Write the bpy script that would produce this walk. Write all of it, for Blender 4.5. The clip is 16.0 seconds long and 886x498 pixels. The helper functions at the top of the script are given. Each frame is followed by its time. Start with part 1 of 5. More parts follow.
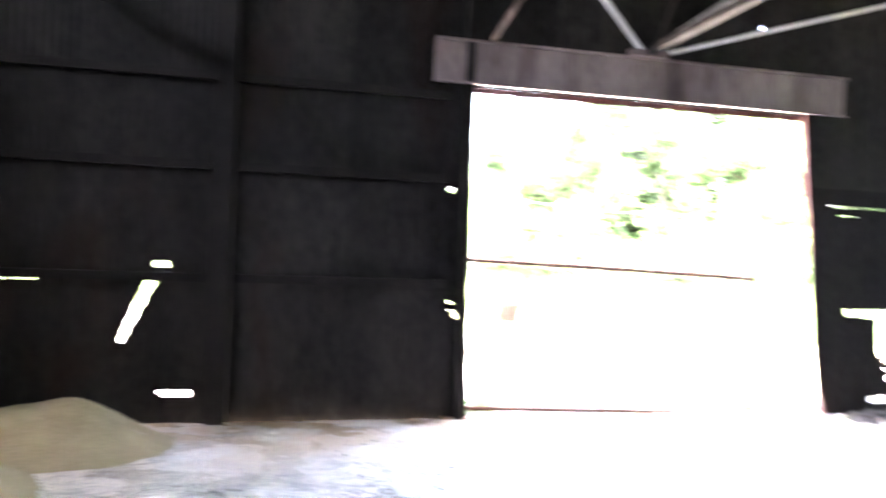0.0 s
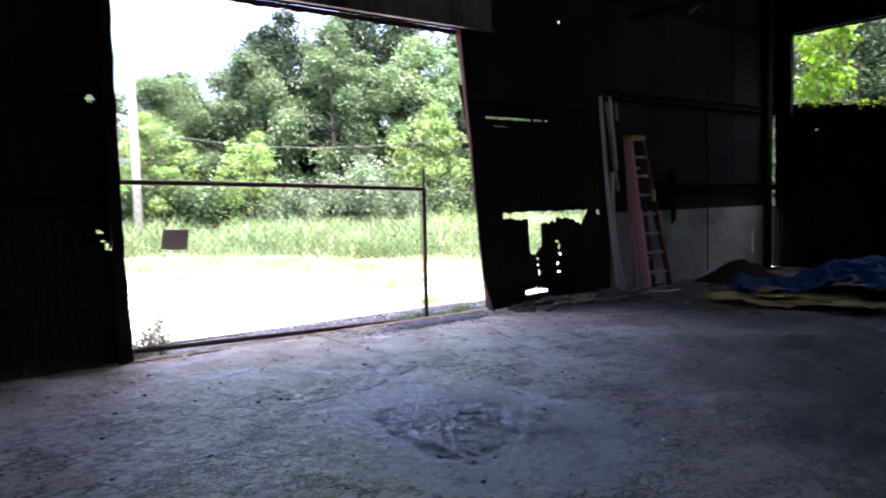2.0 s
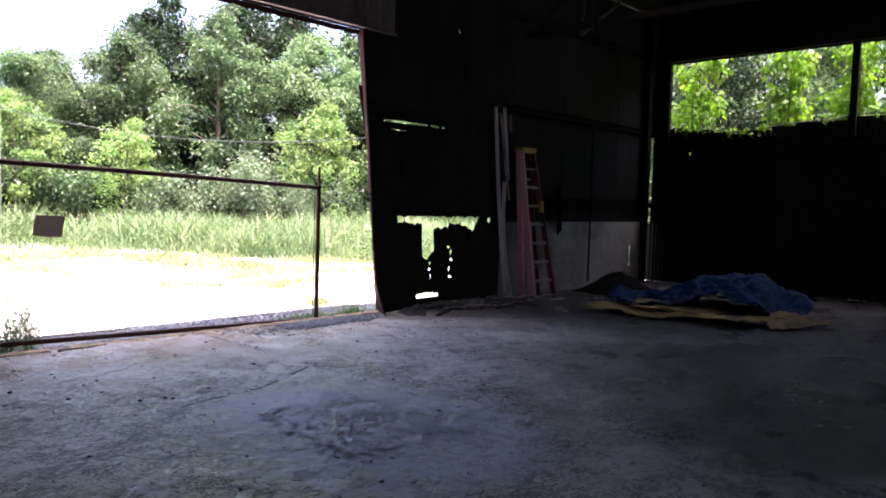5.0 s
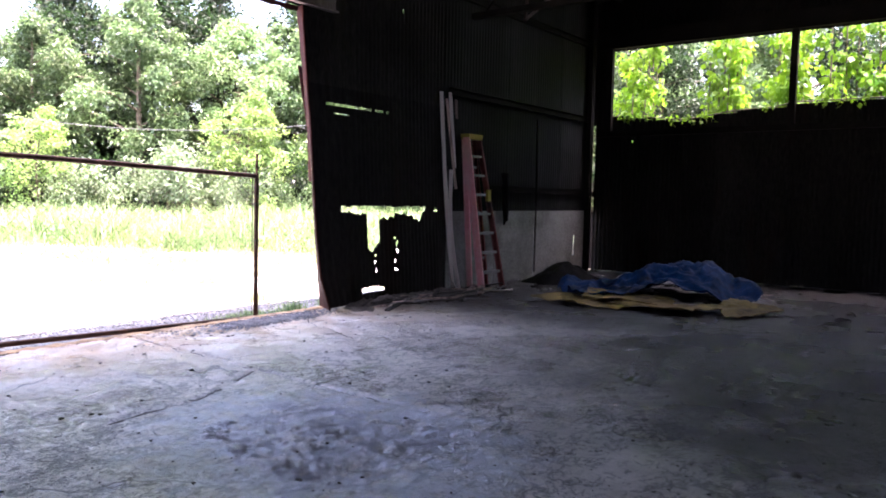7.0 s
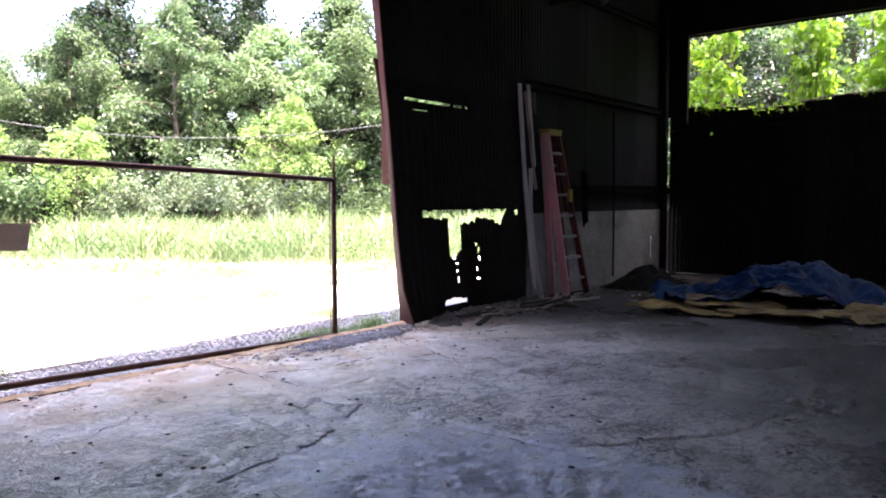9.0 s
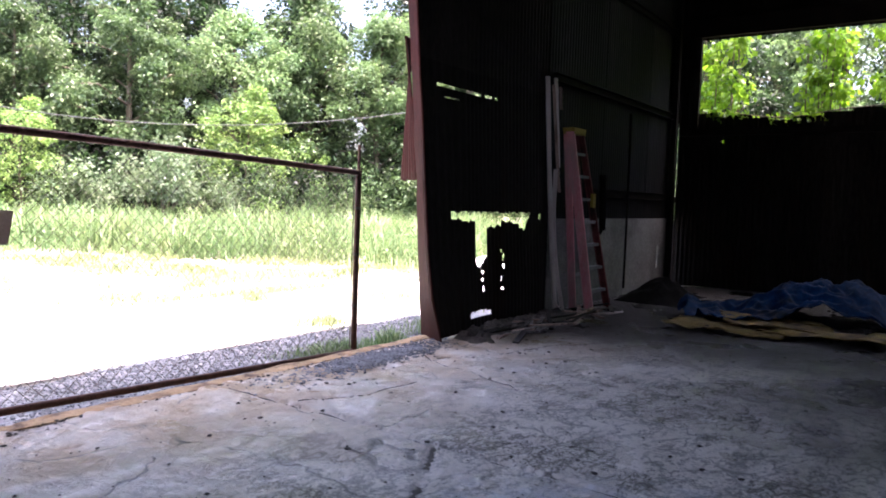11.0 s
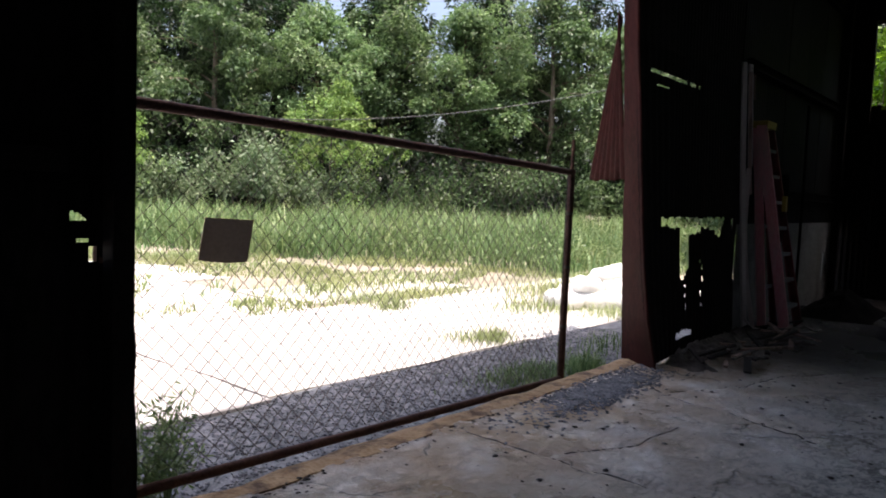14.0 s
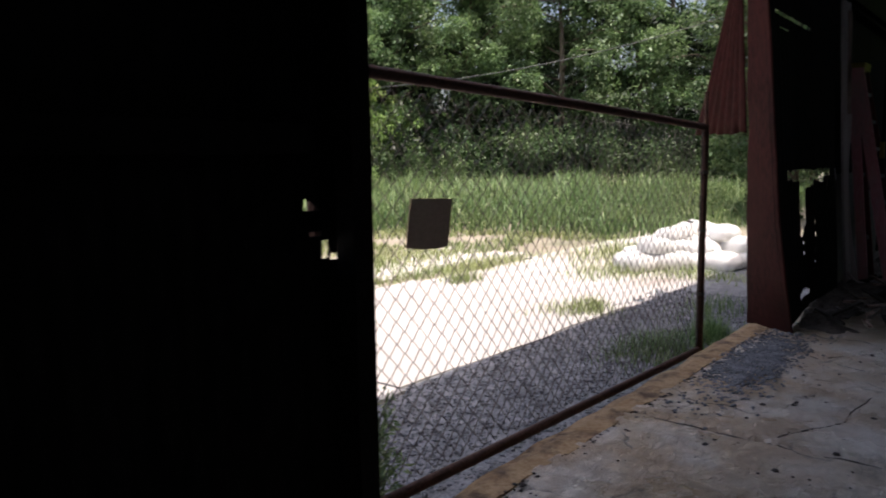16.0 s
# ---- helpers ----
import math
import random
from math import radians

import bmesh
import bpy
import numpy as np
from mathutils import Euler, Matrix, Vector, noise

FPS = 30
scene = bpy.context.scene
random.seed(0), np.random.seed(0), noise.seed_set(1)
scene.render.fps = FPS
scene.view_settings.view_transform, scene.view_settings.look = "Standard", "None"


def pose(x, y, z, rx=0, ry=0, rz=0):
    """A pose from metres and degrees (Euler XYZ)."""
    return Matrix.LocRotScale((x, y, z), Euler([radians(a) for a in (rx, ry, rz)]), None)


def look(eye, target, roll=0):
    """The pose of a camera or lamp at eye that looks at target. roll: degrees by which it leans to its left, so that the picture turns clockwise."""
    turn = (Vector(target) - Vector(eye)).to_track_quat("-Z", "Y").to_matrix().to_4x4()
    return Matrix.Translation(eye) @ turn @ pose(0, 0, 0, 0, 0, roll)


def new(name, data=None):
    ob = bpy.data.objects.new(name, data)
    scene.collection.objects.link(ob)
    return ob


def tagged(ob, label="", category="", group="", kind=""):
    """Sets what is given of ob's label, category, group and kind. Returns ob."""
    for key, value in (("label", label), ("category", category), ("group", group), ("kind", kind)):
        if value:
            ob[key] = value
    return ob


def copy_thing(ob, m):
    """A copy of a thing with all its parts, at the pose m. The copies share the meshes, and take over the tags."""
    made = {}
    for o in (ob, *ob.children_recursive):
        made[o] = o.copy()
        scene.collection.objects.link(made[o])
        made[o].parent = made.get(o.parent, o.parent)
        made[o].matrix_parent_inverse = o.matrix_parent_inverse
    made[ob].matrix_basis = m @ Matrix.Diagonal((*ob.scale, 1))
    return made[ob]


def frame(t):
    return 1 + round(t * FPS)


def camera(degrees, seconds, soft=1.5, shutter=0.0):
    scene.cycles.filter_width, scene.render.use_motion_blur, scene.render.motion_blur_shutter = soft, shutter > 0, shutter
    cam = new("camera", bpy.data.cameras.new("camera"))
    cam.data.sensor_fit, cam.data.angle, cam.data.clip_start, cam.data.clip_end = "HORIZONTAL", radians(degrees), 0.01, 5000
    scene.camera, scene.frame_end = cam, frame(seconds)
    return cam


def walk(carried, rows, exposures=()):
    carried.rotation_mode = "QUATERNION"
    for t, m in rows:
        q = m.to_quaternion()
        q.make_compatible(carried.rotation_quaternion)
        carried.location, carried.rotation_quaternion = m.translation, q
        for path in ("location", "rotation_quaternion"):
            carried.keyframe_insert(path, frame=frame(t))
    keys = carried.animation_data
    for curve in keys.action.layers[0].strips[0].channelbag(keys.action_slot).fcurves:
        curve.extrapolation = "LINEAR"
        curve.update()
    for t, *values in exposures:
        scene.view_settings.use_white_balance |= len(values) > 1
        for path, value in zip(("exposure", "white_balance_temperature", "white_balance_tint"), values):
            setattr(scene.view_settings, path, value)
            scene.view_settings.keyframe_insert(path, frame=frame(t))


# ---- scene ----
cam = camera(62.5, 16.0, soft=1.8, shutter=0.5)
PATH = [
    (0, (-5.998, -7.308, 1.719), (-5.555, -5.358, 1.723), 2.1),
    (0.3, (-5.887, -7.318, 1.557), (-5.147, -5.46, 1.541), -0.0),
    (0.5, (-5.84, -7.488, 1.495), (-5.028, -5.66, 1.465), -0.1),
    (1, (-5.782, -7.268, 1.482), (-4.843, -5.509, 1.333), -3.0),
    (1.5, (-5.749, -7.049, 1.438), (-4.663, -5.374, 1.316), -1.9),
    (2, (-5.779, -6.92, 1.403), (-4.562, -5.339, 1.265), -1.5),
    (2.5, (-5.814, -6.855, 1.366), (-4.466, -5.385, 1.217), -1.6),
    (3, (-5.824, -6.841, 1.368), (-4.398, -5.446, 1.227), -0.5),
    (5.3, (-5.877, -6.836, 1.375), (-4.418, -5.473, 1.251), 1.8),
    (5.5, (-5.858, -6.806, 1.353), (-4.388, -5.456, 1.227), 1.8),
    (6, (-5.858, -6.739, 1.342), (-4.354, -5.429, 1.19), 2.9),
    (6.5, (-5.758, -6.578, 1.317), (-4.202, -5.335, 1.144), 1.6),
    (7, (-5.685, -6.371, 1.337), (-4.107, -5.151, 1.194), 1.2),
    (7.5, (-5.664, -6.11, 1.315), (-4.115, -4.857, 1.143), 0.1),
    (8, (-5.671, -5.863, 1.337), (-4.107, -4.632, 1.142), 0.2),
    (8.5, (-5.582, -5.589, 1.318), (-4.027, -4.342, 1.153), -0.2),
    (9, (-5.496, -5.342, 1.32), (-3.964, -4.063, 1.185), -0.3),
    (9.2, (-5.475, -5.282, 1.333), (-3.952, -3.992, 1.189), -0.2),
    (11.3, (-5.3, -3.958, 1.297), (-3.658, -2.824, 1.17), 1.3),
    (11.5, (-5.294, -3.861, 1.318), (-3.661, -2.712, 1.191), -0.5),
    (12, (-5.313, -3.633, 1.334), (-3.693, -2.474, 1.164), 1.7),
    (12.5, (-5.256, -3.339, 1.328), (-3.666, -2.138, 1.159), -0.3),
    (13, (-5.256, -3.11, 1.32), (-3.73, -1.825, 1.173), 1.1),
    (13.5, (-5.319, -2.827, 1.332), (-3.792, -1.545, 1.182), -1.0),
    (14, (-5.389, -2.609, 1.315), (-3.856, -1.332, 1.167), 2.3),
    (14.5, (-5.382, -2.317, 1.306), (-3.887, -1.0, 1.129), -1.2),
    (15, (-5.409, -2.113, 1.305), (-3.886, -0.833, 1.1), 0.2),
    (15.5, (-5.523, -1.856, 1.322), (-3.969, -0.616, 1.107), -2.6),
    (16, (-5.66, -1.656, 1.314), (-4.127, -0.393, 1.075), -0.8),
]
EXPOSURES = [(0.0, 6.9, 6500, 18), (0.3, 6.6, 6400, 18), (0.6, 5.6, 6300, 20), (1.0, 4.5, 6000, 24), (1.5, 3.5, 5850, 26), (2.0, 3.0, 5800, 27), (3.0, 2.55, 5750, 27), (5.5, 2.98, 6300, 27),
             (7.0, 3.8, 6350, 30), (8.0, 3.85, 6350, 30), (9.0, 3.42, 6350, 28), (11.5, 2.85, 6300, 25), (12.5, 2.18, 6300, 20), (14.0, 1.33, 6500, 16), (16.0, 0.88, 6500, 16)]
walk(cam, [(t, look(eye, target, roll)) for t, eye, target, roll in PATH], EXPOSURES)

# ---- world, sun ----
SUN_EL, SUN_AZ = 75.5, 8.0          # degrees above the horizon; lean of the light towards +x as it falls towards +y
world = bpy.data.worlds.new("sky")
scene.world = world
world.use_nodes = True
wn = world.node_tree
sky = wn.nodes.new("ShaderNodeTexSky")
sky.sky_type = 'NISHITA'
sky.sun_disc = False
sky.sun_elevation = radians(SUN_EL)
sky.sun_rotation = radians(180 + SUN_AZ)
sky.air_density, sky.dust_density, sky.ozone_density = 1.0, 7.0, 0.7
back = wn.nodes["Background"]
back.inputs["Strength"].default_value = 0.15
wn.links.new(sky.outputs[0], back.inputs[0])
sun_data = bpy.data.lights.new("sun", 'SUN')
sun_data.energy, sun_data.angle, sun_data.color = 2.7, radians(0.5), (1.0, 0.95, 0.86)
sun = new("sun", sun_data)
_c = math.cos(radians(SUN_EL))
SUN_DIR = Vector((_c * math.sin(radians(SUN_AZ)), _c * math.cos(radians(SUN_AZ)), -math.sin(radians(SUN_EL))))
sun.matrix_world = look((0, 0, 30), Vector((0, 0, 30)) + SUN_DIR)


# ---- materials ----
def material(name, dark, light, scale=3.0, rough=0.8, metal=0.0, bump=0.2, fine=40.0, stain=None, stain_scale=0.6,
             stain_at=(0.5, 0.65), rough_var=0.12, stretch=(1, 1, 1), vary=0.0, spec=0.3):
    """Two-scale mottled surface: large blotches between dark and light, fine grain, an optional stain colour and bump."""
    m = bpy.data.materials.new(name)
    m.use_nodes = True
    t = m.node_tree
    n, l = t.nodes, t.links
    bsdf = n["Principled BSDF"]
    co = n.new("ShaderNodeTexCoord")
    mp = n.new("ShaderNodeMapping")
    mp.inputs["Scale"].default_value = stretch
    l.new(co.outputs["Object"], mp.inputs["Vector"])
    big = n.new("ShaderNodeTexNoise")
    big.inputs["Scale"].default_value, big.inputs["Detail"].default_value, big.inputs["Roughness"].default_value = scale, 6, 0.62
    small = n.new("ShaderNodeTexNoise")
    small.inputs["Scale"].default_value, small.inputs["Detail"].default_value = fine, 4
    l.new(mp.outputs[0], big.inputs["Vector"])
    l.new(mp.outputs[0], small.inputs["Vector"])
    mixn = n.new("ShaderNodeMath")
    mixn.operation = 'MULTIPLY_ADD'
    mixn.inputs[1].default_value = 0.45
    l.new(small.outputs[0], mixn.inputs[0])
    half = n.new("ShaderNodeMath")
    half.operation = 'MULTIPLY'
    half.inputs[1].default_value = 0.55
    l.new(big.outputs[0], half.inputs[0])
    l.new(half.outputs[0], mixn.inputs[2])
    ramp = n.new("ShaderNodeValToRGB")
    ramp.color_ramp.elements[0].position, ramp.color_ramp.elements[1].position = 0.36, 0.64
    ramp.color_ramp.elements[0].color, ramp.color_ramp.elements[1].color = (*dark, 1), (*light, 1)
    l.new(mixn.outputs[0], ramp.inputs[0])
    col = ramp.outputs[0]
    if stain:
        st = n.new("ShaderNodeTexNoise")
        st.inputs["Scale"].default_value, st.inputs["Detail"].default_value, st.inputs["Roughness"].default_value = stain_scale, 7, 0.66
        l.new(mp.outputs[0], st.inputs["Vector"])
        sr = n.new("ShaderNodeMapRange")
        sr.inputs["From Min"].default_value, sr.inputs["From Max"].default_value = stain_at
        l.new(st.outputs[0], sr.inputs["Value"])
        mx = n.new("ShaderNodeMix")
        mx.data_type = 'RGBA'
        l.new(sr.outputs[0], mx.inputs["Factor"])
        l.new(col, mx.inputs["A"])
        mx.inputs["B"].default_value = (*stain, 1)
        col = mx.outputs["Result"]
    if vary:
        oi = n.new("ShaderNodeObjectInfo")
        vr = n.new("ShaderNodeMapRange")
        vr.inputs["To Min"].default_value, vr.inputs["To Max"].default_value = 1 - vary, 1 + vary
        l.new(oi.outputs["Random"], vr.inputs["Value"])
        hs = n.new("ShaderNodeHueSaturation")
        l.new(vr.outputs[0], hs.inputs["Value"])
        l.new(col, hs.inputs["Color"])
        col = hs.outputs[0]
    l.new(col, bsdf.inputs["Base Color"])
    rr = n.new("ShaderNodeMapRange")
    rr.inputs["To Min"].default_value, rr.inputs["To Max"].default_value = max(0.02, rough - rough_var), min(1, rough + rough_var)
    l.new(big.outputs[0], rr.inputs["Value"])
    l.new(rr.outputs[0], bsdf.inputs["Roughness"])
    bsdf.inputs["Metallic"].default_value = metal
    bsdf.inputs["Specular IOR Level"].default_value = spec
    if bump:
        b = n.new("ShaderNodeBump")
        b.inputs["Strength"].default_value, b.inputs["Distance"].default_value = bump, 0.01
        l.new(mixn.outputs[0], b.inputs["Height"])
        l.new(b.outputs[0], bsdf.inputs["Normal"])
    return m


def leaf_material(name, dark, light, through_colour, island=True, rough=0.45, through_share=0.3, vary=0.25):
    """Leaf: each leaf its own green between dark and light, part of the light passing through."""
    m = bpy.data.materials.new(name)
    m.use_nodes = True
    t = m.node_tree
    n, l = t.nodes, t.links
    bsdf, out = n["Principled BSDF"], n["Material Output"]
    geo = n.new("ShaderNodeNewGeometry")
    ramp = n.new("ShaderNodeValToRGB")
    ramp.color_ramp.elements[0].position = 0.15
    ramp.color_ramp.elements[0].color, ramp.color_ramp.elements[1].color = (*dark, 1), (*light, 1)
    l.new(geo.outputs["Random Per Island"], ramp.inputs[0])
    oi = n.new("ShaderNodeObjectInfo")
    vr = n.new("ShaderNodeMapRange")
    vr.inputs["To Min"].default_value, vr.inputs["To Max"].default_value = 1 - vary, 1 + vary
    l.new(oi.outputs["Random"], vr.inputs["Value"])
    hs = n.new("ShaderNodeHueSaturation")
    l.new(vr.outputs[0], hs.inputs["Value"])
    co = n.new("ShaderNodeTexCoord")
    ns = n.new("ShaderNodeTexNoise")
    ns.inputs["Scale"].default_value, ns.inputs["Detail"].default_value = 0.55, 3
    l.new(co.outputs["Object"], ns.inputs["Vector"])
    nr = n.new("ShaderNodeMapRange")
    for key, val in (("From Min", 0.36), ("From Max", 0.64), ("To Min", 0.525), ("To Max", 0.47)):
        nr.inputs[key].default_value = val
    l.new(ns.outputs[0], nr.inputs["Value"])
    l.new(nr.outputs[0], hs.inputs["Hue"])
    l.new(ramp.outputs[0], hs.inputs["Color"])
    l.new(hs.outputs[0], bsdf.inputs["Base Color"])
    bsdf.inputs["Roughness"].default_value = rough
    bsdf.inputs["Specular IOR Level"].default_value = 0.35
    tr = n.new("ShaderNodeBsdfTranslucent")
    tr.inputs["Color"].default_value = (*through_colour, 1)
    mix = n.new("ShaderNodeMixShader")
    mix.inputs[0].default_value = through_share
    l.new(bsdf.outputs[0], mix.inputs[1])
    l.new(tr.outputs[0], mix.inputs[2])
    l.new(mix.outputs[0], out.inputs["Surface"])
    return m


def floor_material():
    """Old slab: mottled grey, flaked dark crusts, rear-right shade put into the colour with soot, tan rust wash by the
    doorway.
    """
    m = bpy.data.materials.new("soot stained, shade darkened concrete")
    m.use_nodes = True
    n, l = m.node_tree.nodes, m.node_tree.links
    bsdf = n["Principled BSDF"]
    co = n.new("ShaderNodeTexCoord").outputs["Object"]

    def tex(scale, detail, rough=0.6, stretch=None):
        t = n.new("ShaderNodeTexNoise")
        t.inputs["Scale"].default_value, t.inputs["Detail"].default_value, t.inputs["Roughness"].default_value = scale, detail, rough
        if stretch:
            mp = n.new("ShaderNodeMapping")
            mp.inputs["Scale"].default_value = stretch
            l.new(co, mp.inputs["Vector"])
            l.new(mp.outputs[0], t.inputs["Vector"])
        else:
            l.new(co, t.inputs["Vector"])
        return t.outputs[0]

    def span(v, a, c, lo=0.0, hi=1.0):
        r = n.new("ShaderNodeMapRange")
        r.interpolation_type = 'SMOOTHSTEP'
        for key, val in (("From Min", a), ("From Max", c), ("To Min", lo), ("To Max", hi)):
            r.inputs[key].default_value = val
        l.new(v, r.inputs["Value"])
        return r.outputs[0]

    def calc(op, p, q):
        k = n.new("ShaderNodeMath")
        k.operation = op
        for i, v in enumerate((p, q)):
            if isinstance(v, (int, float)):
                k.inputs[i].default_value = v
            else:
                l.new(v, k.inputs[i])
        return k.outputs[0]

    def blend(f, p, q):
        k = n.new("ShaderNodeMix")
        k.data_type = 'RGBA'
        l.new(f, k.inputs["Factor"])
        for key, v in (("A", p), ("B", q)):
            if isinstance(v, tuple):
                k.inputs[key].default_value = (*v, 1)
            else:
                l.new(v, k.inputs[key])
        return k.outputs["Result"]

    sep = n.new("ShaderNodeSeparateXYZ")
    l.new(co, sep.inputs[0])
    big, mid, fine = tex(0.9, 6), tex(4.5, 8, 0.68), tex(38, 5)
    col = blend(span(big, 0.35, 0.65), (0.70, 0.65, 0.58), (0.84, 0.79, 0.72))
    tan = calc('MULTIPLY', span(sep.outputs["Y"], -2.4, -0.3), span(tex(1.6, 5), 0.34, 0.58))
    col = blend(tan, col, (0.52, 0.39, 0.26))
    worn = col
    col = blend(span(tex(7, 10, 0.74), 0.575, 0.615, 0, 0.5), col, (0.14, 0.13, 0.125))
    col = blend(span(fine, 0.52, 0.7, 0, 0.14), col, (0.10, 0.095, 0.09))
    pits = tex(13, 12, 0.8)
    col = blend(span(pits, 0.58, 0.63, 0, 0.5), col, (0.13, 0.12, 0.11))
    col = blend(span(tex(3.2, 9, 0.7, (0.6, 1.3, 1.0)), 0.57, 0.63, 0, 0.36), col, (0.16, 0.15, 0.145))
    grit = tex(55, 3, 0.6)
    col = blend(calc('MULTIPLY', span(grit, 0.56, 0.61), span(tex(1.3, 6, 0.65), 0.45, 0.6, 0.05, 0.9)), col, (0.06, 0.055, 0.052))
    # crazed plates: thin dark broken lines at two sizes
    warp = n.new("ShaderNodeTexNoise")
    warp.inputs["Scale"].default_value, warp.inputs["Detail"].default_value = 2.2, 5
    l.new(co, warp.inputs["Vector"])
    shift = n.new("ShaderNodeVectorMath")
    shift.operation = 'MULTIPLY_ADD'
    shift.inputs[1].default_value = (0.55, 0.55, 0.0)
    l.new(warp.outputs["Color"], shift.inputs[0])
    l.new(co, shift.inputs[2])
    lines = []
    for scale, width, a, c in ((1.5, 0.022, 0.44, 0.56), (5.5, 0.05, 0.50, 0.62)):
        vo = n.new("ShaderNodeTexVoronoi")
        vo.feature = 'DISTANCE_TO_EDGE'
        vo.inputs["Scale"].default_value = scale
        l.new(shift.outputs[0], vo.inputs["Vector"])
        lines.append(calc('MULTIPLY', span(vo.outputs["Distance"], 0.0, width, 1.0, 0.0), span(tex(scale * 0.9, 5, 0.65), a, c)))
    craze_shade = calc('MAXIMUM', lines[0], lines[1])
    # stretched lines: grazing shadows of flake edges put into the colour
    for scale, width, a, c, stretch in ((1.7, 0.022, 0.40, 0.54, (0.8, 1.2, 1.0)), (4.2, 0.030, 0.44, 0.55, (0.7, 1.25, 1.0)), (9.0, 0.040, 0.47, 0.57, (0.7, 1.25, 1.0))):
        edge = calc('ABSOLUTE', calc('SUBTRACT', tex(scale, 7, 0.62, stretch), 0.5), 0.0)
        craze_shade = calc('MAXIMUM', craze_shade, calc('MULTIPLY', span(edge, 0.0, width, 1.0, 0.0), span(tex(scale * 0.8, 4, 0.6), a, c)))
    col = blend(calc('MULTIPLY', craze_shade, 0.8), col, (0.06, 0.056, 0.053))
    swept = span(calc('ADD', sep.outputs["Y"], calc('MULTIPLY', calc('SUBTRACT', tex(1.1, 5, 0.6), 0.5), 2.6)), -2.3, -1.0, 0, 0.85)
    col = blend(calc('MULTIPLY', swept, calc('SUBTRACT', 1.0, lines[0])), col, worn)
    # darker towards the rear right: the shed's shade put into the colour, with soot
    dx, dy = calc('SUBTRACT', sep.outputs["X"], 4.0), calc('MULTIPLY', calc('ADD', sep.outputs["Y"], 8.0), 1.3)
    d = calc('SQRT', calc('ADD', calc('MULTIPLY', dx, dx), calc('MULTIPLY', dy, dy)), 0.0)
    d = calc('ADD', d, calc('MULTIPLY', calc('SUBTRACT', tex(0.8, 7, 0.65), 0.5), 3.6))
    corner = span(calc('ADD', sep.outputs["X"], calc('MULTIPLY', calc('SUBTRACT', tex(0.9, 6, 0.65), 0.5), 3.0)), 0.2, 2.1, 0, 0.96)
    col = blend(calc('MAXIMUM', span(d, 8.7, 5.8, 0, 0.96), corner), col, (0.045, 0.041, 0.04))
    # pale blue on the spalled patch: its sky sheen put into the colour
    patch_at = calc('ADD', calc('MULTIPLY', calc('ADD', sep.outputs["X"], 2.95), calc('ADD', sep.outputs["X"], 2.95)), calc('MULTIPLY', calc('MULTIPLY', calc('ADD', sep.outputs["Y"], 3.5), calc('ADD', sep.outputs["Y"], 3.5)), 0.7))
    col = blend(calc('MULTIPLY', span(calc('ADD', patch_at, calc('MULTIPLY', calc('SUBTRACT', mid, 0.5), 2.0)), 1.2, 0.5), span(tex(5, 4), 0.35, 0.55, 0.3, 0.9)), col, (0.66, 0.69, 0.76))
    streak = tex(0.8, 6, 0.65, (1.0, 0.35, 1.0))
    col = blend(span(streak, 0.58, 0.70, 0, 0.22), col, (0.12, 0.115, 0.115))
    l.new(col, bsdf.inputs["Base Color"])
    # the spalled patch is damp and shiny
    px, py = calc('ADD', sep.outputs["X"], 2.95), calc('ADD', sep.outputs["Y"], 3.5)
    e = calc('SQRT', calc('ADD', calc('MULTIPLY', px, px), calc('MULTIPLY', py, py)), 0.0)
    e = calc('ADD', e, calc('MULTIPLY', calc('SUBTRACT', mid, 0.5), 1.6))
    damp = span(e, 1.15, 0.75)
    rough = calc('SUBTRACT', span(big, 0.3, 0.7, 0.2, 0.38), calc('MULTIPLY', damp, 0.05))
    l.new(rough, bsdf.inputs["Roughness"])
    bsdf.inputs["Specular IOR Level"].default_value = 0.5
    h = calc('ADD', calc('MULTIPLY', tex(9, 8, 0.7), 1.0), calc('MULTIPLY', calc('SUBTRACT', 1.0, span(pits, 0.45, 0.7)), 0.5))
    h = calc('SUBTRACT', h, calc('MULTIPLY', craze_shade, 0.7))
    bp = n.new("ShaderNodeBump")
    bp.inputs["Strength"].default_value, bp.inputs["Distance"].default_value = 0.7, 0.02
    l.new(h, bp.inputs["Height"])
    l.new(bp.outputs[0], bsdf.inputs["Normal"])
    return m


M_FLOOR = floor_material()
M_THRESH = material("rust stained concrete", (0.28, 0.17, 0.085), (0.50, 0.36, 0.21), 6, 0.85, bump=0.8, fine=50, stain=(0.13, 0.085, 0.055), stain_scale=5, stain_at=(0.48, 0.62))
M_APRON = material("sun bleached concrete", (0.42, 0.39, 0.36), (0.58, 0.55, 0.52), 1.6, 0.85, bump=0.4, fine=45, stain=(0.30, 0.24, 0.19),
                   stain_scale=0.8, stain_at=(0.55, 0.75), vary=0.07)
M_SOIL = material("dry soil", (0.22, 0.19, 0.14), (0.38, 0.34, 0.27), 2.0, 0.95, bump=0.6, fine=30, stain=(0.08, 0.10, 0.04), stain_scale=0.5)
M_DIRT = material("packed black dirt", (0.05, 0.045, 0.04), (0.12, 0.11, 0.10), 15, 0.95, bump=0.5, fine=80)
M_GRAVEL = material("grey gravel", (0.06, 0.063, 0.072), (0.27, 0.28, 0.30), 9, 0.85, bump=0.3, fine=70)
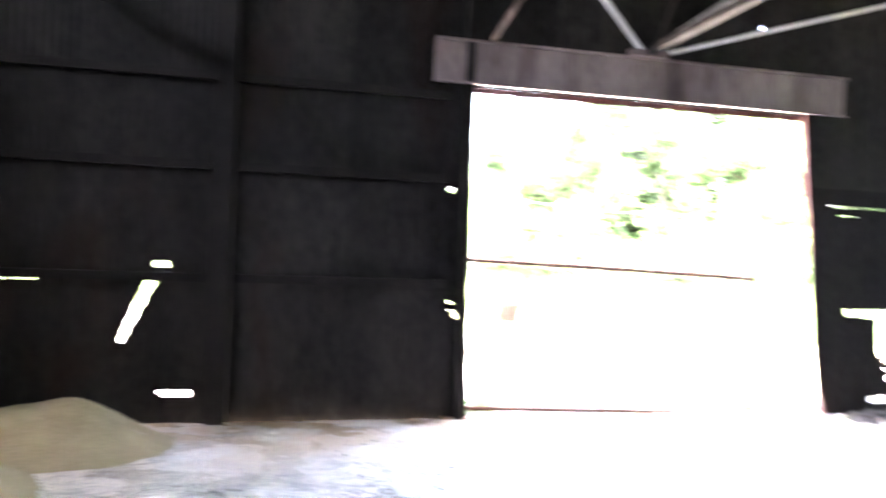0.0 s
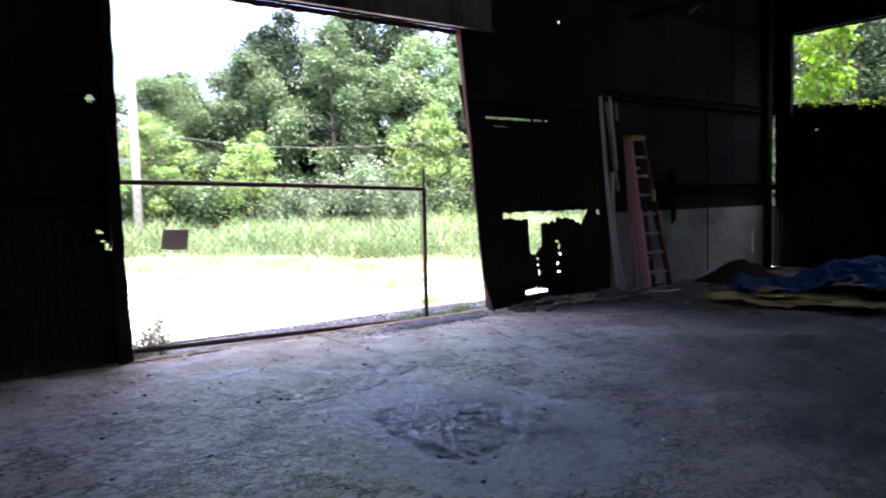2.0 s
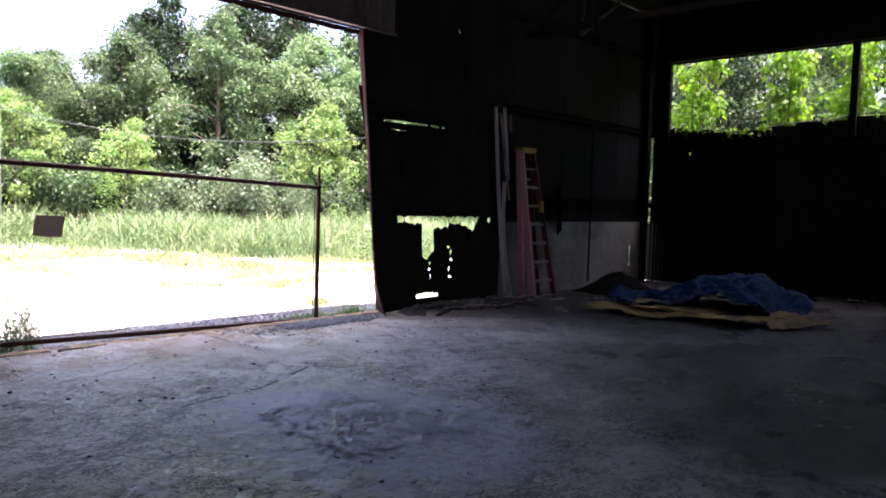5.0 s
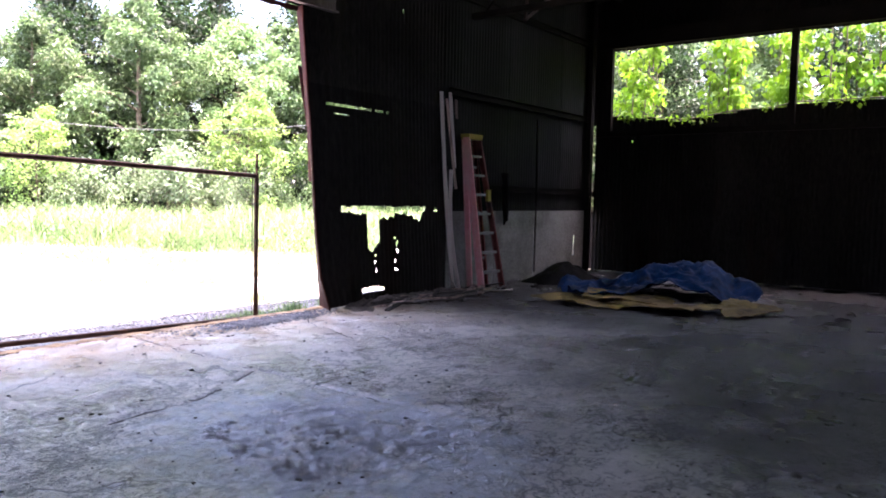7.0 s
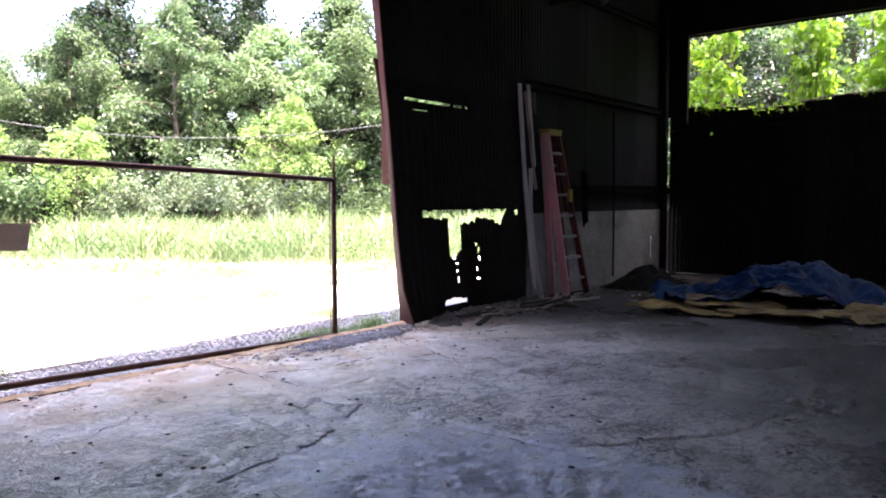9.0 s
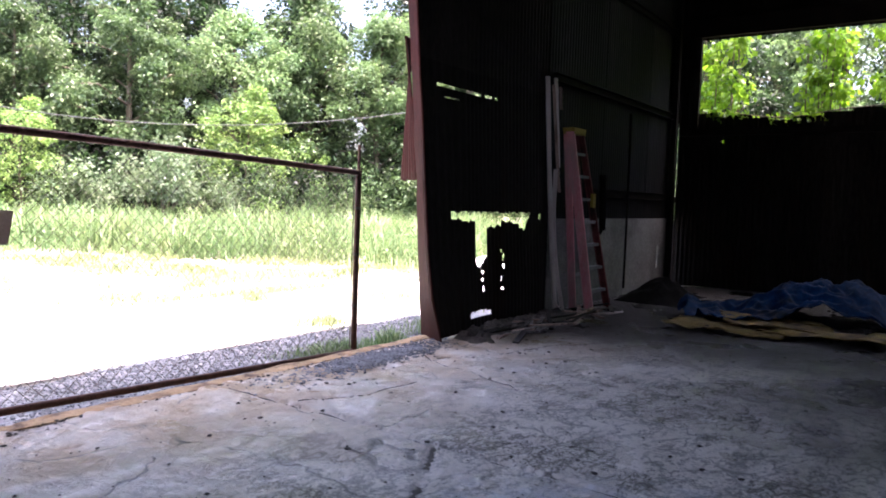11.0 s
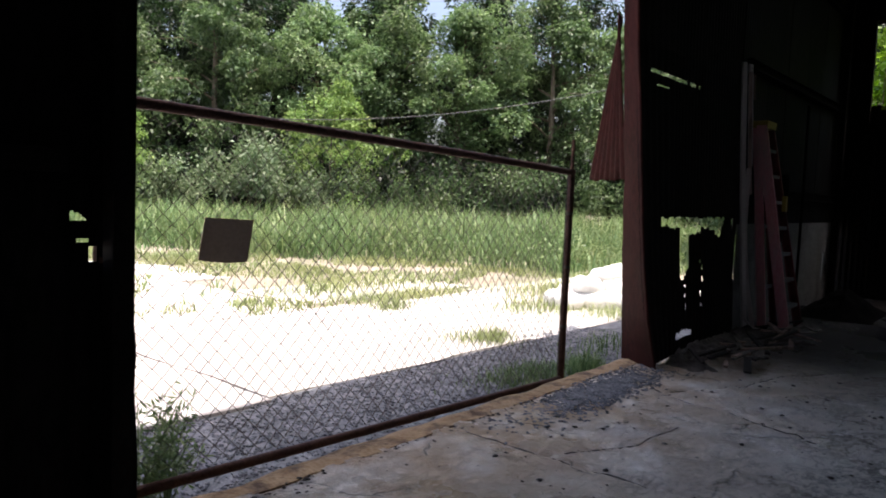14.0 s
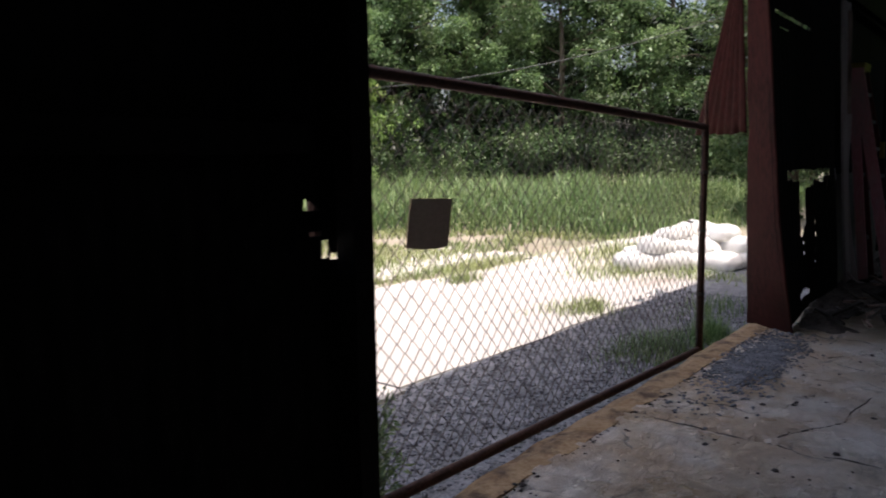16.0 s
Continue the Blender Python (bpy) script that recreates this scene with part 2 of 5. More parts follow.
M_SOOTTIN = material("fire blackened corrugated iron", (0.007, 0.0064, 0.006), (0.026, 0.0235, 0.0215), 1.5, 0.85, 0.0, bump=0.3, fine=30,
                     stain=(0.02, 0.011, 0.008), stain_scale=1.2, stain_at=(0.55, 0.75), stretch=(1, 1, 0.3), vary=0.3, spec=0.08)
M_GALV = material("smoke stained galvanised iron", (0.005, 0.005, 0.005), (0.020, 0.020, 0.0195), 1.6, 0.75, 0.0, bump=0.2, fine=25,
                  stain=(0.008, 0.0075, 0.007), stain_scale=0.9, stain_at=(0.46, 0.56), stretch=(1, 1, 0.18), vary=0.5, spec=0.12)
M_REDTIN = material("rusty red painted iron", (0.02, 0.006, 0.0055), (0.065, 0.017, 0.015), 2.2, 0.7, 0.0, bump=0.3, fine=40,
                    stain=(0.03, 0.011, 0.009), stain_scale=2.5, stretch=(1, 1, 0.4), vary=0.1, spec=0.1)
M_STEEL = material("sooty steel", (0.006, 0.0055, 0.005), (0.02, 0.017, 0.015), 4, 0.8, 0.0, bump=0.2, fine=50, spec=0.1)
M_BEAM = material("primer red beam, dusty", (0.10, 0.07, 0.065), (0.24, 0.19, 0.18), 2.2, 0.7, 0.1, bump=0.25, fine=35, stretch=(1, 1, 0.15),
                  stain=(0.05, 0.03, 0.03), stain_scale=1.5)
M_STRUT = material("pale painted steel strut", (0.45, 0.43, 0.42), (0.7, 0.68, 0.66), 5, 0.55, 0.1, bump=0.15, fine=50)
M_BOARD = material("smoked wainscot board", (0.17, 0.17, 0.16), (0.34, 0.34, 0.32), 1.1, 0.8, bump=0.2, fine=30, stain=(0.07, 0.065, 0.06),
                   stain_scale=0.9, stain_at=(0.48, 0.72), vary=0.1)
M_GATE = material("rusted gate pipe", (0.05, 0.025, 0.018), (0.14, 0.075, 0.055), 12, 0.7, 0.4, bump=0.3, fine=80)
M_WIRE = material("dull galvanised wire", (0.05, 0.042, 0.036), (0.13, 0.11, 0.095), 20, 0.6, 0.4, bump=0.0)
M_SIGN = material("rusted tin plate", (0.58, 0.44, 0.32), (0.74, 0.59, 0.45), 8, 0.75, 0.0, bump=0.3, fine=60)
# darker copy of M_FIBER: shade on the ladder's right rails put into the colour
M_FIBER_SHADE = material("shaded red fibreglass", (0.10, 0.02, 0.02), (0.26, 0.07, 0.07), 3, 0.6, bump=0.1, fine=50, stain=(0.04, 0.02, 0.02), stain_scale=3, stretch=(1, 1, 0.3))
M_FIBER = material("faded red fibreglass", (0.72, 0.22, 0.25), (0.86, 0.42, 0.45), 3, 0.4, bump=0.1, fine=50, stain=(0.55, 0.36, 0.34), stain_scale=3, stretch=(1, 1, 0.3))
M_ALU = material("dull aluminium", (0.20, 0.20, 0.20), (0.34, 0.34, 0.34), 10, 0.5, 0.5, bump=0.1, fine=60)
M_YELLOW = material("yellow plastic cap", (0.30, 0.21, 0.035), (0.45, 0.33, 0.07), 8, 0.5, bump=0.1, fine=60)
M_WOOD = material("weathered plank", (0.30, 0.20, 0.16), (0.56, 0.42, 0.36), 5, 0.8, bump=0.4, fine=60, stretch=(4, 4, 0.35), stain=(0.06, 0.04, 0.03), stain_scale=2, vary=0.25)
M_PALEWOOD = material("pale stripped lath", (0.66, 0.56, 0.53), (0.84, 0.78, 0.75), 5, 0.45, bump=0.3, fine=60, stretch=(4, 4, 0.3))
M_TARP = material("blue polyethylene tarp", (0.001, 0.015, 0.055), (0.003, 0.042, 0.14), 4, 0.7, bump=0.25, fine=30, stain=(0.015, 0.02, 0.03), stain_scale=1.6, stain_at=(0.52, 0.68), spec=0.12)
M_CARD = material("wet tan cardboard", (0.12, 0.08, 0.022), (0.32, 0.22, 0.07), 3, 0.8, bump=0.3, fine=40, stain=(0.05, 0.035, 0.02), stain_scale=2.2, vary=0.2)
M_SAND = material("yellow brown sand", (0.22, 0.18, 0.10), (0.38, 0.32, 0.19), 3, 0.95, bump=0.6, fine=60)
M_DEBRIS = material("grey ash and splinters", (0.06, 0.055, 0.05), (0.24, 0.21, 0.19), 12, 0.9, bump=0.6, fine=70, vary=0.3)
M_ASH = material("charred debris", (0.015, 0.014, 0.013), (0.07, 0.06, 0.055), 8, 0.9, bump=0.5, fine=60, vary=0.5)
M_BAG = material("white woven plastic", (0.62, 0.61, 0.58), (0.82, 0.81, 0.79), 5, 0.65, bump=0.3, fine=80, vary=0.06)
M_RAG = material("black burnt cloth", (0.005, 0.005, 0.005), (0.016, 0.015, 0.014), 9, 0.95, bump=0.4, fine=60, spec=0.05)
M_BARK = material("grey brown bark", (0.07, 0.055, 0.04), (0.19, 0.16, 0.12), 5, 0.9, bump=0.7, fine=40, stretch=(1, 1, 0.2))
M_POLE = material("pale weathered pole", (0.45, 0.42, 0.38), (0.66, 0.62, 0.56), 3, 0.85, bump=0.3, fine=40, stretch=(3, 3, 0.2))
M_CABLE = material("grey cable", (0.06, 0.06, 0.06), (0.13, 0.13, 0.13), 5, 0.5, bump=0)
M_LEAF = leaf_material("forest leaf", (0.013, 0.032, 0.013), (0.15, 0.21, 0.10), (0.15, 0.25, 0.09))
M_LEAFMID = leaf_material("broad light green leaf", (0.045, 0.09, 0.036), (0.20, 0.28, 0.14), (0.22, 0.35, 0.13))
M_LEAFLIGHT = leaf_material("bright compound leaf", (0.11, 0.19, 0.05), (0.26, 0.37, 0.12), (0.30, 0.48, 0.12))
M_LEAFPALE = leaf_material("pale glossy shrub leaf", (0.08, 0.13, 0.06), (0.32, 0.37, 0.25), (0.20, 0.30, 0.13), rough=0.55)
# near-black copy of M_LEAF: canopy shade put into the colour
M_LEAFSHADE = leaf_material("understorey leaf, shade in its colour", (0.005, 0.011, 0.005), (0.026, 0.044, 0.018), (0.03, 0.07, 0.02))
M_VINE = leaf_material("vine leaf", (0.02, 0.07, 0.006), (0.13, 0.25, 0.02), (0.30, 0.54, 0.03), through_share=0.5)
M_GRASS = leaf_material("grass blade", (0.045, 0.095, 0.028), (0.24, 0.31, 0.14), (0.21, 0.31, 0.12))
M_LOWGRASS = leaf_material("low yellow green grass", (0.15, 0.20, 0.07), (0.38, 0.42, 0.21), (0.34, 0.41, 0.16))


# ---- mesh tools ----
class Build:
    """Collects vertices and faces for one mesh."""

    def __init__(self):
        self.v, self.f = [], []

    def box(self, x0, x1, y0, y1, z0, z1, m=None, chamfer=0.0):
        i = len(self.v)
        c = [Vector((x, y, z)) for z in (z0, z1) for y in (y0, y1) for x in (x0, x1)]
        self.v += [m @ p if m else p for p in c]
        self.f += [[i + k for k in q] for q in ((0, 2, 3, 1), (4, 5, 7, 6), (0, 1, 5, 4), (2, 6, 7, 3), (0, 4, 6, 2), (1, 3, 7, 5))]
        return self

    def tube(self, pts, radii, sides=6, cap=True):
        pts = [Vector(p) for p in pts]
        if not hasattr(radii, "__len__"):
            radii = [radii] * len(pts)
        base = len(self.v)
        for k, p in enumerate(pts):
            d = (pts[min(k + 1, len(pts) - 1)] - pts[max(k - 1, 0)])
            d = d.normalized() if d.length > 1e-9 else Vector((0, 0, 1))
            a = d.cross(Vector((0.13, 0.31, 0.94)) if abs(d.z) < 0.9 else Vector((1, 0.1, 0))).normalized()
            b = d.cross(a)
            for s in range(sides):
                w = 2 * math.pi * s / sides
                self.v.append(p + radii[k] * (math.cos(w) * a + math.sin(w) * b))
        for k in range(len(pts) - 1):
            for s in range(sides):
                s2 = (s + 1) % sides
                q = base + k * sides
                self.f.append([q + s, q + s2, q + sides + s2, q + sides + s])
        if cap:
            self.f.append([base + s for s in range(sides)][::-1])
            self.f.append([base + (len(pts) - 1) * sides + s for s in range(sides)])
        return self

    def sheet(self, fn, us, vs, keep=None):
        """A grid of fn(u, v); keep(u, v) decides which cells stay."""
        i, nu = len(self.v), len(us)
        self.v += [Vector(fn(u, v)) for v in vs for u in us]
        for b in range(len(vs) - 1):
            for a in range(nu - 1):
                if keep is None or keep((us[a] + us[a + 1]) / 2, (vs[b] + vs[b + 1]) / 2):
                    q = i + b * nu + a
                    self.f.append([q, q + 1, q + nu + 1, q + nu])
        return self

    def lump(self, c, r, seed=0, squash=0.6, rough=0.35):
        """A small angular stone or clod."""
        rnd = random.Random(seed)
        i = len(self.v)
        t = rnd.random() * 6.28
        ring = [(math.cos(t + k * 1.2566), math.sin(t + k * 1.2566)) for k in range(5)]
        for zz, s in ((-0.25, 0.85), (0.35, 0.8)):
            for x, y in ring:
                g = s * (1 + rough * (rnd.random() - 0.5) * 2)
                self.v.append(Vector((c[0] + r * g * x, c[1] + r * g * y, c[2] + r * squash * (zz + 0.3 * (rnd.random() - 0.5)))))
        self.v.append(Vector((c[0], c[1], c[2] + r * squash * 0.75)))
        for k in range(5):
            k2 = (k + 1) % 5
            self.f += [[i + k, i + k2, i + 5 + k2, i + 5 + k], [i + 5 + k, i + 5 + k2, i + 10]]
        return self


def part(name, b, mat, parent=None, label="", smooth=False, solid=0.0):
    """Links a Build as one mesh object, under parent if given."""
    me = bpy.data.meshes.new(name)
    me.from_pydata([tuple(p) for p in b.v], [], b.f)
    me.materials.append(mat)
    if smooth:
        me.polygons.foreach_set("use_smooth", [True] * len(me.polygons))
    me.update()
    ob = new(name, me)
    if parent:
        ob.parent = parent
    if solid:
        md = ob.modifiers.new("thickness", 'SOLIDIFY')
        md.thickness, md.offset = solid, 0
    if label:
        ob["label"] = label
    return ob


def same_mesh(name, source, m, parent):
    """Another piece on the mesh of source."""
    ob = new(name, source.data)
    ob.parent = parent
    ob.matrix_basis = m
    return ob


def thing(name, label, category, group="", kind="", at=(0, 0, 0)):
    ob = new(name)
    ob.location = at
    return tagged(ob, label, category, group, kind)


def steps(a, b, d):
    n = max(1, round((b - a) / d))
    return [a + (b - a) * k / n for k in range(n + 1)]


def corrugation(s, pitch=0.076, depth=0.009):
    return depth * math.cos(2 * math.pi * s / pitch)


def nz(x, y=0.0, z=0.0, s=1.0):
    return noise.noise(Vector((x * s, y * s, z * s)))


# ---- ground, pavement, floor ----
GROUND = -0.20
b = Build()
far = [-400, -150, -60, -30] + steps(-20, 40, 1.0) + [60, 150, 400]
b.sheet(lambda x, y: (x, y, GROUND + (0.05 * nz(x, y, 3, 0.4) + 0.02 * nz(x, y, 9, 1.5) if y > 5 else 0)), far, far)
tagged(part("ground", b, M_SOIL, smooth=True), "dry soil ground round the shed, partly overgrown", "ground", kind="structure")

JOINT_X = (-8.2, -2.2, 3.9)
CRACKS = ([(-0.1, -0.1), (-0.3, -0.36), (-0.51, -0.6), (-0.62, -0.86), (-0.66, -1.1), (-0.9, -1.7)],
          [(-0.51, -0.6), (0.1, -0.95), (0.7, -1.05), (1.4, -1.5)],
          [(-2.2, -1.9), (-2.55, -2.1), (-2.95, -2.3), (-3.6, -2.35)],
          [(-2.15, -3.4), (-1.4, -4.0), (-0.6, -4.2), (0.6, -4.1)],
          [(-2.2, -0.7), (-1.7, -0.95), (-1.2, -1.0)])


def seg_dist(x, y, p, q):
    dx, dy = q[0] - p[0], q[1] - p[1]
    t = max(0, min(1, ((x - p[0]) * dx + (y - p[1]) * dy) / (dx * dx + dy * dy)))
    return math.hypot(x - p[0] - t * dx, y - p[1] - t * dy)


def floor_z(x, y):
    z = 0.006 * nz(x, y, 0, 0.7) + 0.004 * nz(x, y, 5, 4) - 0.009 * max(0.0, abs(nz(x, y, 2, 2.2)) - 0.12) + 0.003 * nz(x, y, 8, 13)
    # flaked skin: low plates with broken edges
    f = nz(x * 0.8, y * 1.3, 14, 3.1) + 0.5 * nz(x, y, 17, 8.5)
    z += 0.007 * min(1.0, max(0.0, (f - 0.05) * 9)) * max(0.0, min(1.0, 1.2 + 2 * nz(x, y, 21, 0.6)))
    wx, wy = x + 0.03 * nz(x, y, 2, 4), y + 0.03 * nz(x, y, 7, 4)
    for j in JOINT_X:
        if abs(wx - j) < 0.025 and y > -3.6:
            z -= 0.014
    for c in CRACKS:
        if min(seg_dist(wx, wy, c[k], c[k + 1]) for k in range(len(c) - 1)) < 0.022:
            z -= 0.012
    # spalled rough patch
    d = math.hypot((x + 2.95) / 0.62, (y + 3.5) / 0.85) + 0.3 * nz(x, y, 6, 2.5)
    if d < 1.1:
        u, v = (x - y) * 0.55, (x + y) * 1.25
        z += min(1, (1.1 - d) * 3) * (0.006 - 0.034 * abs(nz(u, v, 1, 7.0)) - 0.026 * abs(nz(u, v, 5, 14.0)) + 0.012 * nz(x, y, 7, 25) + 0.006 * nz(x, y, 3, 48))
    d = math.hypot((x - 0.3) / 0.9, (y + 5.1) / 0.6)
    if d < 1:
        z += (1 - d) * 0.045 * nz(x, y, 1, 9)
    return z


b = Build()
xs = steps(-10.5, -6.4, 0.25) + steps(-6.4, -4.1, 0.035)[1:] + steps(-4.1, -1.8, 0.014)[1:] + steps(-1.8, 2.4, 0.028)[1:] + steps(2.4, 7.3, 0.25)[1:]
ys = steps(-14, -7.4, 0.4) + steps(-7.4, -4.4, 0.028)[1:] + steps(-4.4, -2.5, 0.014)[1:] + steps(-2.5, -0.05, 0.028)[1:]
b.sheet(lambda x, y: (x, y, floor_z(x, y)), xs, ys)
b.box(-10.5, 7.3, -14, -0.06, -0.25, -0.05)
tagged(part("floor", b, M_FLOOR, smooth=True), "cracked grey concrete floor with soot stains, painted-in shade and rough patches", "floor", kind="structure")

# dirt-filled joints and cracks in the slab
floor_ob = bpy.data.objects["floor"]


def crack(pts, w, seed, name="crack"):
    """A wandering ribbon of packed dirt along pts, w wide, breaking off here and there."""
    b = Build()
    r = random.Random(seed)
    line = []
    for p, q in zip(pts, pts[1:]):
        L = math.hypot(q[0] - p[0], q[1] - p[1])
        for k in range(max(1, int(L / 0.05))):
            t = k / max(1, int(L / 0.05))
            line.append((p[0] + (q[0] - p[0]) * t, p[1] + (q[1] - p[1]) * t))
    line.append(pts[-1])
    prev = None
    for k, (x, y) in enumerate(line):
        x, y = x + 0.03 * nz(x, y, seed, 5) + 0.01 * nz(x, y, seed, 19), y + 0.03 * nz(x, y, seed + 3, 5)
        a, c = line[max(0, k - 1)], line[min(len(line) - 1, k + 1)]
        dx, dy = c[0] - a[0], c[1] - a[1]
        n_ = math.hypot(dx, dy) or 1
        ww = w * max(0.15, 0.75 + 1.1 * nz(x, y, seed + 7, 6)) * min(1, 0.3 + min(k, len(line) - 1 - k) * 0.2)
        z = floor_z(x, y) + 0.0035
        i = len(b.v)
        b.v += [(x - dy / n_ * ww, y + dx / n_ * ww, z - 0.004), (x, y, z + 0.002), (x + dy / n_ * ww, y - dx / n_ * ww, z - 0.004)]
        if prev is not None and nz(x, y, seed + 11, 3) < 0.35:
            b.f += [[prev, prev + 1, i + 1, i], [prev + 1, prev + 2, i + 2, i + 1]]
        prev = i
    return part(name, b, M_DIRT, floor_ob)


crack([(-2.2, -0.15), (-2.2, -1.4), (-2.22, -3.0), (-2.2, -3.6)], 0.009, 1, "joint_dirt")
for k, w in ((0, 0.009), (1, 0.008), (2, 0.05), (4, 0.008)):
    crack(CRACKS[k], w, 20 + k)
# threshold strip, slightly broken
b = Build()
b.sheet(lambda x, v: (x, (-0.08 + 0.03 * nz(x, 0, 8, 3), -0.078 + 0.03 * nz(x, 0, 8, 3), 0.03 + 0.012 * nz(x, 0, 1, 5), 0.10 + 0.03 * nz(x, 0, 2, 3), 0.11 + 0.03 * nz(x, 0, 2, 3))[v],
                      (-0.1, 0.004 + 0.007 * nz(x, 3, 0, 11), 0.008 + 0.014 * nz(x, 1, 4, 13), -0.01 + 0.02 * nz(x, 9, 4, 3), -0.25)[v]),
        steps(-4.3, 0.5, 0.03), [0, 1, 2, 3, 4])
tagged(part("threshold", b, M_THRESH), "rust-stained concrete threshold strip under the gate", "threshold", kind="structure")


# ---- the shed: walls ----
def along(v, table):
    """Straight-line reading of a short table of (value, result) pairs, rising in value."""
    for (a, p), (c, q) in zip(table, table[1:]):
        if v <= c:
            return p + (q - p) * max(0.0, (v - a) / (c - a))
    return table[-1][1]


def lean(x, z):
    """The front wall right of the doorway is pushed in towards its foot, most of all beside the jamb."""
    if x < -0.2:
        return 0.0
    k = along(x, ((0.3, 1.0), (1.0, 0.62), (2.3, 0.62), (2.6, 0.0)))
    return -k * along(z, ((0.0, 0.25), (0.4, 0.22), (0.87, 0.16), (1.5, 0.11), (2.45, 0.035), (3.4, 0.0)))


def jamb_x(z):
    """The inner edge of the right jamb: it leans, and bends away at its foot."""
    return along(z, ((0.0, 0.10), (0.4, -0.02), (1.5, -0.04), (2.2, -0.05), (3.4, -0.125)))


def jamb_out(z):
    """The outer edge of the right jamb."""
    return along(z, ((0.0, 0.30), (0.6, 0.24), (1.1, 0.19), (1.7, 0.14), (2.4, 0.05), (3.4, -0.085)))


def skew(x, z):
    """Sheets beside the jamb follow its lean."""
    return x + (jamb_x(z) - 0.27) * max(0.0, 1 - (x - 0.29) / 0.45) if 0.2 < x < 0.75 else x


def burnt(x, z):
    """Which parts of the burnt panel are still there."""
    e = 0.035 * nz(x, z, 0, 14) + 0.02 * nz(x, z, 3, 45)
    if 0.55 < x < 2.07 and z < 1.20 + 0.4 * e:
        low = 1.12 if x < 0.87 else 1.07 + 0.03 * math.sin(x * 9)
        if 0.88 < x < 1.12:
            low = 0.62 + 0.9 * abs(x - 0.97)
        if x > 1.9:
            low = 1.0 + (x - 1.9) * 1.1
        if z > low + e:
            return False
    if 2.24 < x < 2.32 and 1.08 < z + e < 1.19:
        return False
    if 0.74 < x < 1.17 and 0.14 < z < 0.205 + 0.6 * e - 0.25 * abs(x - 0.98) ** 1.5:
        return False
    if abs(x - 1.04 - 0.1 * (0.5 - z)) < 0.03 and 0.38 < z < 0.6 and nz(x, z, 8, 17) > 0.32:
        return False
    if abs(x - 1.43) < 0.045 and 0.3 < z < 0.95 and nz(x, z, 5, 17) > 0.37:
        return False
    if 0.45 < x < 1.33 and abs(z - 2.385) < 0.017 and nz(x, 0, 2, 9) > -0.22:
        return False
    if 0.52 < x < 0.68 and abs(z - 2.285) < 0.012 and nz(x, 0, 4, 12) > -0.2:
        return False
    return True


def pinholes(x, z):
    return nz(x, z, 11, 9) < 0.80


def left_gaps(x, z):
    """Tears and gaps in the sheets left of the doorway."""
    if abs(x + 6.53 - 0.25 * (z - 2.5)) < 0.045 and 2.36 < z < 2.62:
        return False
    if abs(x + 7.05) < 0.07 and 1.46 < z < 1.53:
        return False
    if abs(x + 7.13 + 0.45 * (1.36 - z)) < 0.055 * (z - 0.5) and 0.75 < z < 1.38:
        return False
    if -7.05 < x < -6.76 and abs(z - 0.27 + 0.06 * (x + 6.9)) < 0.022:
        return False
    if (x + 4.27) ** 2 + (z - 2.35) ** 2 < 0.03 ** 2:
        return False
    if -4.275 < x < -4.225 + 1.2 * (1.18 - z) and 1.172 < z < 1.212 or abs(x + 4.195) < 0.015 and 1.03 < z < 1.085 or abs(x + 4.235) < 0.02 and abs(z - 1.105) < 0.008 or abs(x + 4.16) < 0.012 and abs(z - 1.03) < 0.008:
        return False
    if -8.45 < x < -8.15 and abs(z - 1.34) < 0.02 and nz(x, 0, 1, 12) > 0:
        return False
    return True


wall_front = thing("wall_front", "fire-blackened corrugated iron front wall with a wide doorway and burnt holes", "wall", kind="structure")


def front_sheet(x0, x1, z0, z1, mat, keep=None, dz=0.2, y=0.0, fine=0.019, depth=0.0045):
    b = Build()
    b.sheet(lambda x, z: (skew(x, z), y + 0.012 + lean(x, z) + corrugation(x, depth=depth), z), steps(x0, x1, fine), steps(z0, z1, dz), keep)
    return part("panel", b, mat, wall_front, solid=0.003)


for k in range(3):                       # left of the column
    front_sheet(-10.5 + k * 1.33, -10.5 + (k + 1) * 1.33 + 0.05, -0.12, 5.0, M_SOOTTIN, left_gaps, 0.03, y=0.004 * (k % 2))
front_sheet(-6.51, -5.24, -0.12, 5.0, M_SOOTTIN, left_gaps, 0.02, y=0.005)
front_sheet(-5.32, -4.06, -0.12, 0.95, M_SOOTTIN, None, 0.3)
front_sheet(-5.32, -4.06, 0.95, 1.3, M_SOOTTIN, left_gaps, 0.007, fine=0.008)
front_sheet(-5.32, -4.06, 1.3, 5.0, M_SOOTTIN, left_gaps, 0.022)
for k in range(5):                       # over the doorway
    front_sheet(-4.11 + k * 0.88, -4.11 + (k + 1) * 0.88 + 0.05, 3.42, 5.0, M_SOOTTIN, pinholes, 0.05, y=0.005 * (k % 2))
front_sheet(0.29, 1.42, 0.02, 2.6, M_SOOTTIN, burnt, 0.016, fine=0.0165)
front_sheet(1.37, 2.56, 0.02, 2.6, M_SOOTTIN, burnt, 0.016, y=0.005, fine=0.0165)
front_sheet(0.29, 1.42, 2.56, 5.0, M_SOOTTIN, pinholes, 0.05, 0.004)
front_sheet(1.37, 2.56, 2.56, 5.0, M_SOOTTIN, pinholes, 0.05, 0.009)
